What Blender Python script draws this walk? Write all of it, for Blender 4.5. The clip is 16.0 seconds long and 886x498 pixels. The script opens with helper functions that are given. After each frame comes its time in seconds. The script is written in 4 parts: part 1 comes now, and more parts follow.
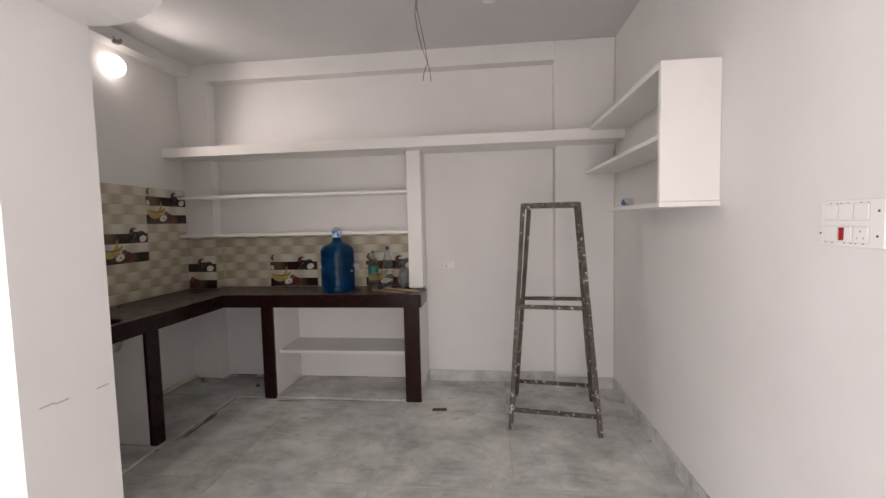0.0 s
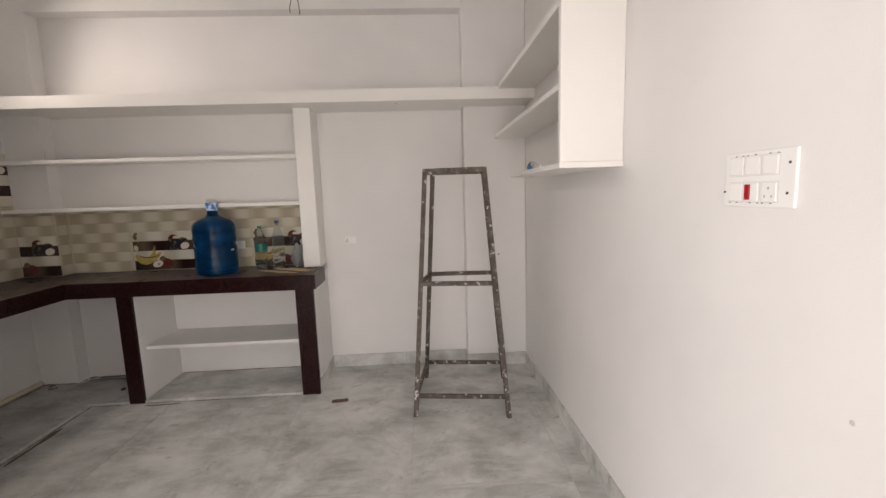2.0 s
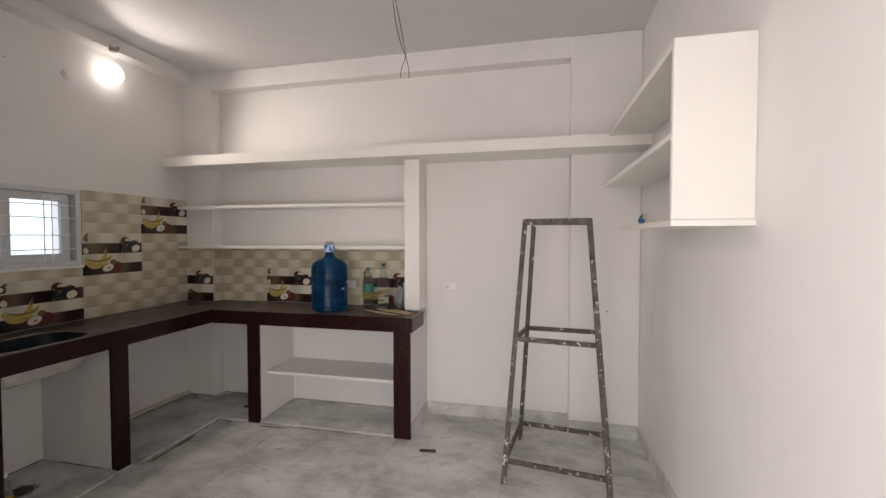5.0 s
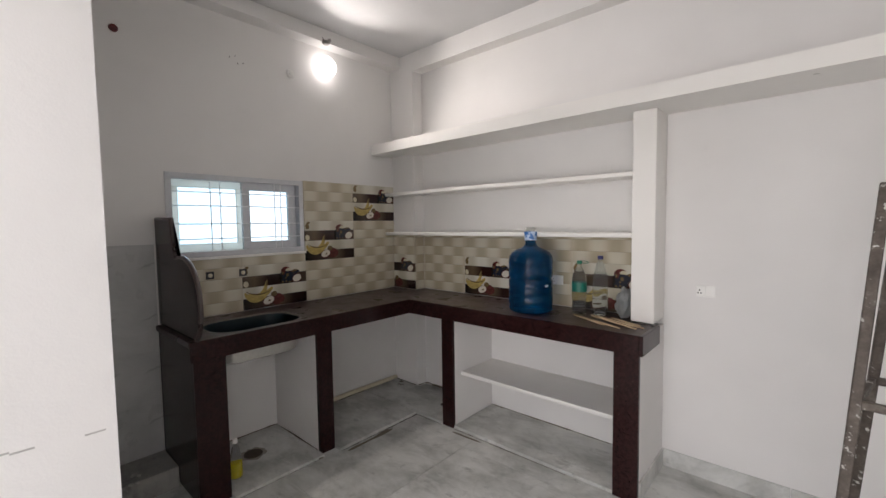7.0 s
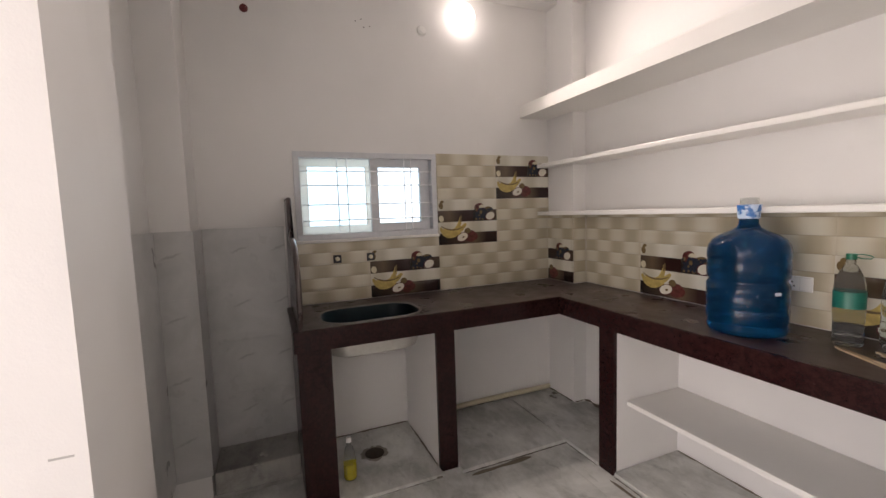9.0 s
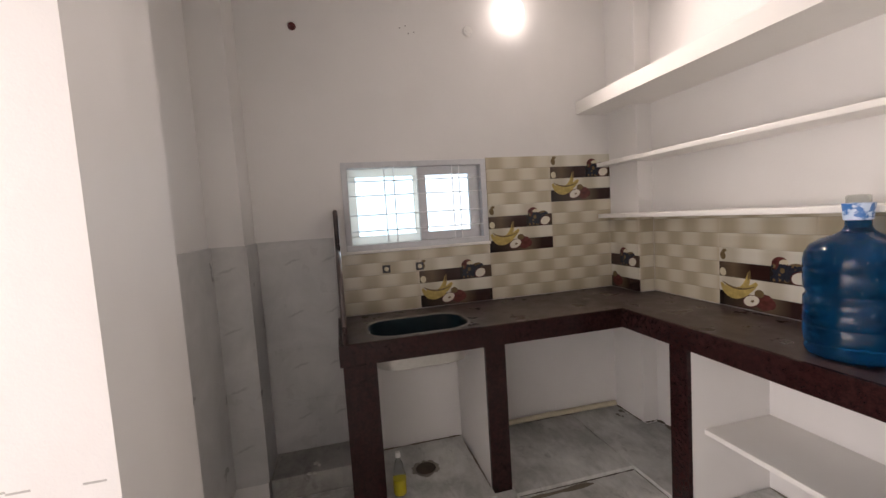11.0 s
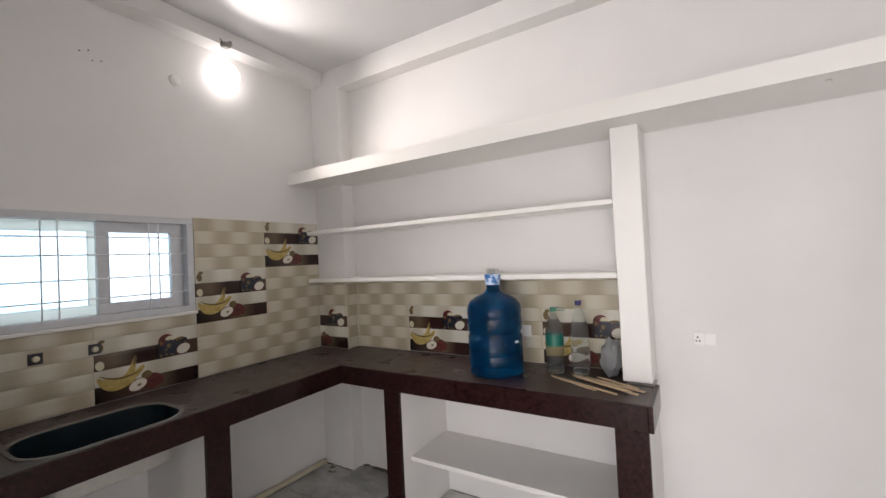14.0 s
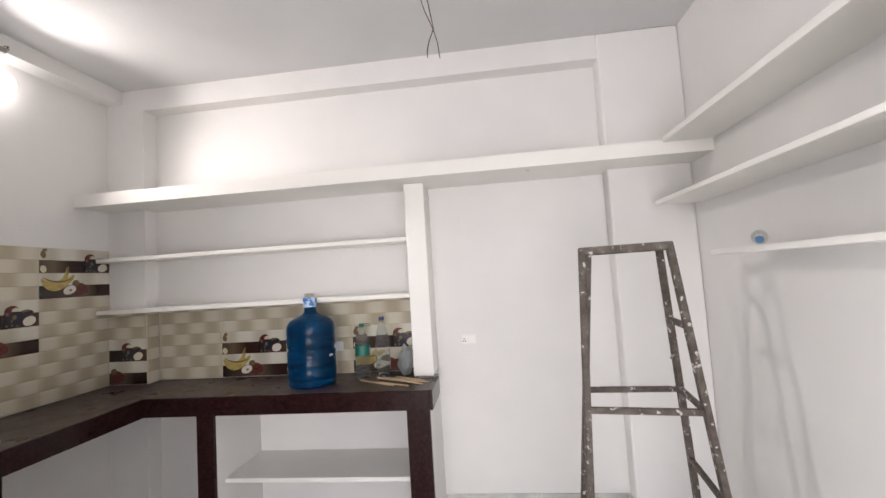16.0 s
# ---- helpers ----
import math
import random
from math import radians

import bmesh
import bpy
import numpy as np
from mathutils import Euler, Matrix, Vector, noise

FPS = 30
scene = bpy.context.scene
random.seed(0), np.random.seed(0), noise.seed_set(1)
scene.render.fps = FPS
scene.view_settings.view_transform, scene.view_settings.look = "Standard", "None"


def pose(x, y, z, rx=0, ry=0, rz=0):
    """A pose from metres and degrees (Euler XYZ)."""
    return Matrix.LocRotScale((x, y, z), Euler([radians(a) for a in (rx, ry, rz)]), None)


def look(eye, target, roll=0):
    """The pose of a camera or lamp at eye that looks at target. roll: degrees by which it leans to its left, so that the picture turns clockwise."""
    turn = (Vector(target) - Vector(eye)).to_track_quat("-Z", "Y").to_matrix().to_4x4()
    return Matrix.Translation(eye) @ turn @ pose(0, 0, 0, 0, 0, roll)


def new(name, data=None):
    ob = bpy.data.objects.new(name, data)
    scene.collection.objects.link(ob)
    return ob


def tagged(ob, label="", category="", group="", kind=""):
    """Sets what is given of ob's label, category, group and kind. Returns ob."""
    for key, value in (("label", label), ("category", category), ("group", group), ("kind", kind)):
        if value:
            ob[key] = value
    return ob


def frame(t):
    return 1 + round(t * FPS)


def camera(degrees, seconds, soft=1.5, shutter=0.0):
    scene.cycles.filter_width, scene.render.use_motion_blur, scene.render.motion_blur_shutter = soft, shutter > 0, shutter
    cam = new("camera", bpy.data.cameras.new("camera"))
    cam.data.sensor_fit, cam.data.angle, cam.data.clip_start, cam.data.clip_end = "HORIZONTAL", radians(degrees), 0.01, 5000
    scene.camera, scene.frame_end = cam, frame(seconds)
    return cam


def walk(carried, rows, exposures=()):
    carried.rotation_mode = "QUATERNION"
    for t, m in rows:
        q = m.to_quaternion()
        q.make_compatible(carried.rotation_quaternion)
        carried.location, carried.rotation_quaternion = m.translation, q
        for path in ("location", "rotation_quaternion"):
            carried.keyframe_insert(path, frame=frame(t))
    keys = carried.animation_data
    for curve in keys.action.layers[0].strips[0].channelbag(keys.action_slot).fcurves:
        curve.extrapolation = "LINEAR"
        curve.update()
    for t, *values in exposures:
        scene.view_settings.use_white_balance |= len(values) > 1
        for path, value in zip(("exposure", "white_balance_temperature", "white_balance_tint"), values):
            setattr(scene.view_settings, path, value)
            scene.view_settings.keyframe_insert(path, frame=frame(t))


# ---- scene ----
cam = camera(93.8, 16.0)
PATH = [
    (0, (0.225, 0.567, 1.45), (0.004, 2.55, 1.319), -1.3),
    (0.5, (0.273, 0.626, 1.468), (0.08, 2.614, 1.356), -1.1),
    (1, (0.24, 0.691, 1.471), (0.152, 2.685, 1.334), -1.3),
    (1.5, (0.261, 0.783, 1.442), (0.302, 2.772, 1.233), -1.8),
    (2, (0.439, 0.902, 1.408), (0.537, 2.882, 1.143), -1.8),
    (2.5, (0.504, 0.946, 1.399), (0.643, 2.919, 1.102), -2.4),
    (3, (0.508, 0.936, 1.414), (0.629, 2.917, 1.167), -2.6),
    (3.2, (0.51, 0.91, 1.418), (0.605, 2.897, 1.211), -2.1),
    (5.5, (0.544, 1.036, 1.462), (-0.073, 2.937, 1.412), -0.3),
    (6, (0.407, 1.177, 1.413), (-0.406, 3.003, 1.343), -0.6),
    (6.5, (0.347, 1.422, 1.444), (-0.742, 3.097, 1.357), -0.5),
    (7, (0.297, 1.608, 1.45), (-1.033, 3.097, 1.33), -0.8),
    (7.5, (0.262, 1.744, 1.447), (-1.208, 3.093, 1.306), -1.0),
    (8, (0.187, 1.95, 1.409), (-1.454, 3.082, 1.248), -1.1),
    (8.5, (0.031, 2.042, 1.417), (-1.713, 3.002, 1.228), -1.9),
    (9, (-0.006, 2.199, 1.405), (-1.841, 2.972, 1.228), -1.9),
    (9.5, (-0.058, 2.26, 1.441), (-1.929, 2.946, 1.273), -2.3),
    (11.8, (-0.081, 2.325, 1.426), (-2.027, 2.759, 1.272), -3.9),
    (12, (-0.098, 2.311, 1.419), (-2.016, 2.856, 1.273), -4.1),
    (12.5, (-0.172, 2.286, 1.429), (-1.967, 3.155, 1.283), -3.1),
    (13, (-0.179, 2.277, 1.461), (-1.788, 3.46, 1.348), -2.4),
    (13.5, (-0.148, 2.161, 1.469), (-1.495, 3.639, 1.446), -2.4),
    (14, (-0.124, 2.001, 1.49), (-1.182, 3.697, 1.534), -2.8),
    (14.5, (-0.182, 1.858, 1.493), (-0.988, 3.686, 1.573), -3.1),
    (15, (-0.182, 1.765, 1.478), (-0.804, 3.662, 1.597), -3.0),
    (15.5, (-0.083, 1.676, 1.484), (-0.522, 3.621, 1.641), -3.2),
    (16, (0.03, 1.562, 1.476), (-0.186, 3.546, 1.605), -3.6),
]
EXPOSURES = [(0,-0.24,6880,20),(1.0,-0.2,6950,18),(2.5,-0.01,7150,20),(3.2,-0.03,7150,20),(5.5,0.05,6980,18),(7,0.17,6580,16),(8,0.22,6750,17),(9,0.49,7120,22),(12,0.59,7150,23),(13,0.64,6700,18),(13.5,0.53,6620,18),(14.5,0.48,6580,16),(16,0.64,6530,17)]
walk(cam, [(t, look(eye, target, roll)) for t, eye, target, roll in PATH], EXPOSURES)

# ---- world and lights ----
world = bpy.data.worlds.new("sky")
scene.world = world
world.use_nodes = True
wn = world.node_tree.nodes
sky = wn.new("ShaderNodeTexSky")
sky.sky_type, sky.sun_disc = "NISHITA", False
sky.sun_elevation, sky.sun_rotation = radians(48), radians(160)
world.node_tree.links.new(sky.outputs[0], wn["Background"].inputs[0])
wn["Background"].inputs[1].default_value = 0.12
sun = new("sun", bpy.data.lights.new("sun", "SUN"))
sun.data.energy, sun.data.angle, sun.data.color = 2.5, radians(0.5), (1, 0.95, 0.88)
sun.matrix_world = look((0, 0, 10), (2.3, 6.3, 0))


def area_lamp(name, w, h, power, colour, eye, target):
    lamp = new(name, bpy.data.lights.new(name, "AREA"))
    lamp.data.shape, lamp.data.size, lamp.data.size_y = "RECTANGLE", w, h
    lamp.data.energy, lamp.data.color = power, colour
    lamp.matrix_world = look(eye, target)
    return lamp


area_lamp("hall_door_light", 1.9, 2.1, 55, (1.0, 0.99, 0.99), (0.1, -1.06, 1.15), (0.1, 4, 1.15))
area_lamp("hall_side_light", 1.7, 1.8, 74, (0.97, 0.985, 1.0), (-3.3, 0.35, 1.1), (0, 0.35, 1.1))
area_lamp("west_window_light", 0.86, 0.42, 0.95, (0.55, 0.82, 0.95), (-2.86, 2.84, 1.55), (0, 2.84, 1.55))
bulb_lamp = new("bulb_light", bpy.data.lights.new("bulb_light", "SPOT"))
bulb_lamp.data.energy, bulb_lamp.data.shadow_soft_size, bulb_lamp.data.color = 50, 0.022, (1.0, 0.95, 0.89)
bulb_lamp.data.spot_size, bulb_lamp.data.spot_blend = radians(142), 1.0
bulb_lamp.matrix_world = look((-2.50, 3.452, 2.672), (1.2, 3.47, 1.15))


# ---- materials ----
def material(name, colour=(0.8, 0.8, 0.8), rough=0.5, metal=0.0):
    m = bpy.data.materials.new(name)
    m.use_nodes = True
    b = m.node_tree.nodes["Principled BSDF"]
    b.inputs["Base Color"].default_value = (*colour, 1)
    b.inputs["Roughness"].default_value = rough
    b.inputs["Metallic"].default_value = metal
    return m, m.node_tree, b


def coords(nt, kind="Object", scale=(1, 1, 1)):
    c, mp = nt.nodes.new("ShaderNodeTexCoord"), nt.nodes.new("ShaderNodeMapping")
    mp.inputs["Scale"].default_value = scale
    nt.links.new(c.outputs[kind], mp.inputs[0])
    return mp.outputs[0]


def world_coords(nt, scale=(1, 1, 1)):
    g, mp = nt.nodes.new("ShaderNodeNewGeometry"), nt.nodes.new("ShaderNodeMapping")
    mp.inputs["Scale"].default_value = scale
    nt.links.new(g.outputs["Position"], mp.inputs[0])
    return mp.outputs[0]


def noise_tex(nt, vec, scale, detail=4, rough=0.55, distort=0.0):
    n = nt.nodes.new("ShaderNodeTexNoise")
    for key, v in (("Scale", scale), ("Detail", detail), ("Roughness", rough), ("Distortion", distort)):
        n.inputs[key].default_value = v
    nt.links.new(vec, n.inputs["Vector"])
    return n.outputs["Fac"]


def ramp(nt, fac, stops):
    r = nt.nodes.new("ShaderNodeValToRGB")
    e = r.color_ramp.elements
    while len(e) < len(stops):
        e.new(0.5)
    for el, (p, c) in zip(e, stops):
        el.position, el.color = p, (*c, 1) if len(c) == 3 else c
    nt.links.new(fac, r.inputs[0])
    return r.outputs[0]


def grey(v):
    return (v, v, v)


def mix(nt, fac, a, b, mode="MIX"):
    m = nt.nodes.new("ShaderNodeMix")
    m.data_type, m.blend_type = "RGBA", mode
    for sock, v in ((m.inputs[0], fac), (m.inputs[6], a), (m.inputs[7], b)):
        if isinstance(v, bpy.types.NodeSocket):
            nt.links.new(v, sock)
        elif isinstance(v, tuple):
            sock.default_value = (*v, 1)
        else:
            sock.default_value = v
    return m.outputs[2]


def calc(nt, op, a, b=0.0):
    m = nt.nodes.new("ShaderNodeMath")
    m.operation = op
    for sock, v in ((m.inputs[0], a), (m.inputs[1], b)):
        if isinstance(v, bpy.types.NodeSocket):
            nt.links.new(v, sock)
        else:
            sock.default_value = v
    return m.outputs[0]


def bump(nt, bsdf, height, strength=0.3, dist=0.01):
    b = nt.nodes.new("ShaderNodeBump")
    b.inputs["Strength"].default_value, b.inputs["Distance"].default_value = strength, dist
    nt.links.new(height, b.inputs["Height"])
    nt.links.new(b.outputs[0], bsdf.inputs["Normal"])


def paint(name, base, rough, dirty=0.22):
    m, nt, b = material(name, base, rough)
    v = world_coords(nt)
    broad = noise_tex(nt, v, 1.3, 3)
    fine = noise_tex(nt, v, 9, 5)
    lo = tuple(c * 0.93 for c in base)
    c1 = mix(nt, ramp(nt, broad, [(0.35, grey(0)), (0.65, grey(1))]), lo, base)
    smudge = ramp(nt, noise_tex(nt, v, 3.1, 6, 0.7), [(0.66, grey(0)), (0.82, grey(1))])
    c2 = mix(nt, calc(nt, "MULTIPLY", smudge, dirty), c1, tuple(c * 0.72 for c in base))
    nt.links.new(c2, b.inputs["Base Color"])
    nt.links.new(calc(nt, "ADD", calc(nt, "MULTIPLY", fine, 0.22), rough - 0.1), b.inputs["Roughness"])
    h = calc(nt, "ADD", noise_tex(nt, v, 5, 3), calc(nt, "MULTIPLY", noise_tex(nt, v, 160, 2), 0.12))
    bump(nt, b, h, 0.25, 0.012)
    return m


WALL = paint("white_wall_paint", (0.80, 0.785, 0.765), 0.55)
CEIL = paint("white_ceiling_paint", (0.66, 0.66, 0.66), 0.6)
SHELF = paint("white_shelf_paint", (0.86, 0.84, 0.80), 0.32, 0.03)


def make_granite(name, dusty):
    m, nt, b = material(name, (0.03, 0.014, 0.014), 0.22)
    b.inputs["Specular IOR Level"].default_value = 0.45 if dusty else 0.22
    v = world_coords(nt)
    grain = ramp(nt, noise_tex(nt, v, 260, 2, 0.6), [(0.35, (0.006, 0.002, 0.0025)), (0.55, (0.016, 0.004, 0.0045)), (0.68, (0.034, 0.008, 0.008)), (0.8, (0.042, 0.015, 0.014))])
    patch = ramp(nt, noise_tex(nt, v, 55, 4, 0.65), [(0.42, grey(0)), (0.62, grey(0.75))])
    grain = mix(nt, patch, grain, (0.034, 0.012, 0.0115))
    dust = ramp(nt, noise_tex(nt, v, 7, 6, 0.65), [(0.35, grey(0.15)), (0.75, grey(1))])
    spots = ramp(nt, noise_tex(nt, v, 38, 4, 0.7), [(0.68, grey(0)), (0.76, grey(1))])
    dusted = mix(nt, calc(nt, "MULTIPLY", dust, 0.42 if dusty else 0.03), grain, (0.15, 0.122, 0.105))
    c = mix(nt, calc(nt, "MULTIPLY", spots, 0.3 if dusty else 0.22), dusted, (0.24, 0.2, 0.18))
    nt.links.new(c, b.inputs["Base Color"])
    nt.links.new(calc(nt, "ADD", calc(nt, "MULTIPLY", dust, 0.3 if dusty else 0.08), 0.2 if dusty else 0.15), b.inputs["Roughness"])
    return m


GRANITE = make_granite("maroon_granite", False)
GRANITE_TOP = make_granite("dusty_granite", True)
POLISHED = make_granite("polished_granite_edge", True)
POLISHED.node_tree.nodes["Principled BSDF"].inputs["Coat Weight"].default_value = 0.6


def make_marble(name, lo, hi, rough, vein=0.6, stains=0.4):
    m, nt, b = material(name, hi, rough)
    c, info = nt.nodes.new("ShaderNodeNewGeometry"), nt.nodes.new("ShaderNodeObjectInfo")
    shift = nt.nodes.new("ShaderNodeVectorMath")
    shift.operation = "SCALE"
    shift.inputs[0].default_value = (0.12, 0.2, 0.1)
    nt.links.new(info.outputs["Random"], shift.inputs["Scale"])
    add = nt.nodes.new("ShaderNodeVectorMath")
    nt.links.new(c.outputs["Position"], add.inputs[0])
    nt.links.new(shift.outputs[0], add.inputs[1])
    mp = nt.nodes.new("ShaderNodeMapping")
    mp.inputs["Rotation"].default_value, mp.inputs["Scale"].default_value = (0, 0, radians(24)), (0.95, 1.15, 1.0)
    nt.links.new(add.outputs[0], mp.inputs[0])
    v = mp.outputs[0]
    cloud = ramp(nt, noise_tex(nt, v, 3.4, 6, 0.6, 0.35), [(0.36, lo), (0.5, tuple((a + d) / 2 for a, d in zip(lo, hi))), (0.68, hi)])
    veins = ramp(nt, noise_tex(nt, v, 2.2, 7, 0.6, 0.8), [(0.465, grey(0)), (0.49, grey(1)), (0.515, grey(0))])
    c1 = mix(nt, calc(nt, "MULTIPLY", veins, vein * 0.5), cloud, tuple(a * 0.55 for a in lo))
    streak = ramp(nt, noise_tex(nt, world_coords(nt, (5.5, 15, 8)), 1.0, 6, 0.7, 0.9), [(0.44, grey(0)), (0.70, grey(1))])
    c1 = mix(nt, calc(nt, "MULTIPLY", streak, stains * 0.9), c1, tuple(min(0.75, a * 1.12) for a in hi))
    stain = ramp(nt, noise_tex(nt, world_coords(nt), 3.0, 6, 0.65), [(0.52, grey(0)), (0.72, grey(1))])
    smudge = ramp(nt, noise_tex(nt, world_coords(nt, (7, 12, 8)), 1.0, 5, 0.65, 0.4), [(0.60, grey(0)), (0.70, grey(1))])
    c2 = mix(nt, calc(nt, "MULTIPLY", stain, stains), c1, tuple(a * 0.7 for a in lo))
    c2 = mix(nt, calc(nt, "MULTIPLY", smudge, stains * 1.1), c2, tuple(a * 0.48 for a in lo))
    nt.links.new(c2, b.inputs["Base Color"])
    nt.links.new(ramp(nt, noise_tex(nt, world_coords(nt), 6, 5), [(0.3, grey(rough)), (0.7, grey(rough + (0.22 if stains > 0.2 else 0.02)))]), b.inputs["Roughness"])
    return m


MARBLE = make_marble("grey_marble", (0.37, 0.375, 0.35), (0.70, 0.70, 0.665), 0.32, 0.35, 0.45)


def make_dado_tile():
    m, nt, b = material("glossy_white_marble_tile", (0.52, 0.52, 0.51), 0.22)
    sep = nt.nodes.new("ShaderNodeSeparateXYZ")
    nt.links.new(world_coords(nt), sep.inputs[0])
    along = calc(nt, "FRACT", calc(nt, "DIVIDE", calc(nt, "ADD", sep.outputs[0], sep.outputs[1]), 0.21))
    up = calc(nt, "FRACT", calc(nt, "ADD", calc(nt, "DIVIDE", calc(nt, "SUBTRACT", sep.outputs[2], 0.12), 0.305), calc(nt, "MULTIPLY", along, -0.22)))
    wobble = calc(nt, "MULTIPLY", calc(nt, "SUBTRACT", noise_tex(nt, world_coords(nt), 26, 4), 0.5), 0.10)
    line = calc(nt, "ABSOLUTE", calc(nt, "SUBTRACT", calc(nt, "ADD", up, wobble), 0.55))
    line = ramp(nt, line, [(0.004, grey(1)), (0.028, grey(0))])
    reach = ramp(nt, calc(nt, "ABSOLUTE", calc(nt, "SUBTRACT", along, 0.5)), [(0.10, grey(1)), (0.26, grey(0))])
    geo = nt.nodes.new("ShaderNodeNewGeometry")
    face = nt.nodes.new("ShaderNodeSeparateXYZ")
    nt.links.new(geo.outputs["True Normal"], face.inputs[0])
    line = calc(nt, "MULTIPLY", line, calc(nt, "GREATER_THAN", calc(nt, "ABSOLUTE", face.outputs[0]), 0.7))
    cloud = ramp(nt, noise_tex(nt, world_coords(nt), 5, 5, 0.6, 0.5), [(0.35, (0.47, 0.475, 0.465)), (0.65, (0.57, 0.565, 0.555))])
    c = mix(nt, calc(nt, "MULTIPLY", calc(nt, "MULTIPLY", line, reach), 0.42), cloud, (0.20, 0.20, 0.20))
    nt.links.new(c, b.inputs["Base Color"])
    nt.links.new(ramp(nt, noise_tex(nt, world_coords(nt), 6, 5), [(0.3, grey(0.27)), (0.7, grey(0.30))]), b.inputs["Roughness"])
    return m


MARBLE_WHITE = make_dado_tile()
# Darker marble for the platform: grime plus the stub wall's shade in the colour.
MARBLE_SHADE_DIRT = make_marble("grimy_shaded_grey_marble", (0.20, 0.195, 0.18), (0.42, 0.41, 0.385), 0.4, 0.35, 0.6)
GROUT = material("pale_grout", (0.5, 0.49, 0.45), 0.8)[0]
DIRT = material("dark_dirt_joint", (0.10, 0.085, 0.07), 0.9)[0]
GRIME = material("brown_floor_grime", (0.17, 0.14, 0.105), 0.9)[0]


def make_tile(name, decor):
    m, nt, b = material(name, (0.6, 0.55, 0.45), 0.12)
    sep = nt.nodes.new("ShaderNodeSeparateXYZ")
    nt.links.new(coords(nt), sep.inputs[0])
    row = calc(nt, "FLOOR", calc(nt, "DIVIDE", sep.outputs[2], 0.0763))
    inrow = calc(nt, "FRACT", calc(nt, "DIVIDE", sep.outputs[2], 0.0763))
    wave = calc(nt, "SINE", calc(nt, "ADD", calc(nt, "MULTIPLY", sep.outputs[0], math.pi / 0.113), calc(nt, "MULTIPLY", row, math.pi)))
    c = ramp(nt, calc(nt, "ADD", calc(nt, "MULTIPLY", wave, 0.5), 0.5), [(0.08, (0.45, 0.39, 0.28)), (0.40, (0.52, 0.46, 0.345)), (0.65, (0.585, 0.535, 0.42)), (0.95, (0.63, 0.59, 0.48))])
    if decor:
        odd = calc(nt, "LESS_THAN", calc(nt, "MODULO", row, 2.0), 0.5)
        dark = ramp(nt, calc(nt, "FRACT", calc(nt, "ADD", calc(nt, "MULTIPLY", sep.outputs[0], 2.2), calc(nt, "MULTIPLY", row, 0.21))),
                    [(0.0, (0.018, 0.012, 0.01)), (0.4, (0.07, 0.045, 0.03)), (0.6, (0.13, 0.09, 0.055)), (0.8, (0.03, 0.012, 0.01))])
        cream = ramp(nt, calc(nt, "ADD", calc(nt, "MULTIPLY", wave, 0.5), 0.5), [(0.1, (0.52, 0.48, 0.38)), (0.8, (0.68, 0.65, 0.56))])
        c = mix(nt, odd, cream, dark)
    edge = ramp(nt, calc(nt, "ABSOLUTE", calc(nt, "SUBTRACT", inrow, 0.5)), [(0.46, grey(1)), (0.5, grey(0.72))])
    c = mix(nt, 1.0, c, edge, "MULTIPLY")
    nt.links.new(c, b.inputs["Base Color"])
    bump(nt, b, ramp(nt, calc(nt, "ABSOLUTE", calc(nt, "SUBTRACT", inrow, 0.5)), [(0.3, grey(1)), (0.5, grey(0))]), 0.35, 0.004)
    return m


TILE, TILE_DECOR = make_tile("cream_brick_tile", False), make_tile("fruit_tile", True)


def plain(name, colour, rough=0.5, metal=0.0, var=0.12, scale=30):
    m, nt, b = material(name, colour, rough, metal)
    n = noise_tex(nt, coords(nt), scale, 4)
    nt.links.new(mix(nt, n, tuple(c * (1 - var) for c in colour), tuple(min(1, c * (1 + var)) for c in colour)), b.inputs["Base Color"])
    return m


BANANA = plain("banana_yellow_print", (0.46, 0.34, 0.11), 0.2, var=0.6, scale=40)
APPLE_RED = plain("red_fruit_print", (0.11, 0.03, 0.025), 0.2, var=0.85, scale=45)
APPLE_WHITE = plain("white_fruit_print", (0.72, 0.68, 0.58), 0.2)
FLESH = plain("pale_fruit_flesh_print", (0.62, 0.56, 0.40), 0.2, var=0.2, scale=50)
GRAPE = plain("dark_grape_print", (0.022, 0.024, 0.036), 0.2, var=0.9, scale=110)
LEAF = plain("brown_stem_print", (0.16, 0.11, 0.05), 0.2, var=0.5, scale=60)
ALU = plain("grey_window_frame_paint", (0.62, 0.63, 0.65), 0.4)
GRILL = plain("white_grill_paint", (0.85, 0.85, 0.86), 0.35)
STEEL = plain("stainless_steel", (0.5, 0.49, 0.46), 0.38, 0.9, 0.2)
RIM = plain("dusty_steel_rim", (0.19, 0.17, 0.15), 0.6, 0.4, 0.4, 18)
PVC = plain("cream_pvc", (0.66, 0.60, 0.44), 0.4)
PLASTIC = plain("white_switch_plastic", (0.84, 0.83, 0.80), 0.3, var=0.03)
SEAMP = plain("pale_grey_gap", (0.55, 0.54, 0.52), 0.7)
HOLE = plain("dusty_hole", (0.16, 0.15, 0.14), 0.9)
GAP = plain("grey_gap", (0.42, 0.41, 0.39), 0.7)
DARK = plain("dark_plastic", (0.02, 0.02, 0.022), 0.5)
REDP = plain("red_indicator_plastic", (0.38, 0.004, 0.012), 0.25)
MAROONP = plain("maroon_plastic", (0.12, 0.012, 0.012), 0.4)
GREENP = plain("green_bottle_cap_plastic", (0.008, 0.15, 0.085), 0.35)
LABELG = plain("green_paper_label", (0.006, 0.14, 0.10), 0.4)
LABELW = plain("white_paper_label", (0.45, 0.55, 0.62), 0.4)
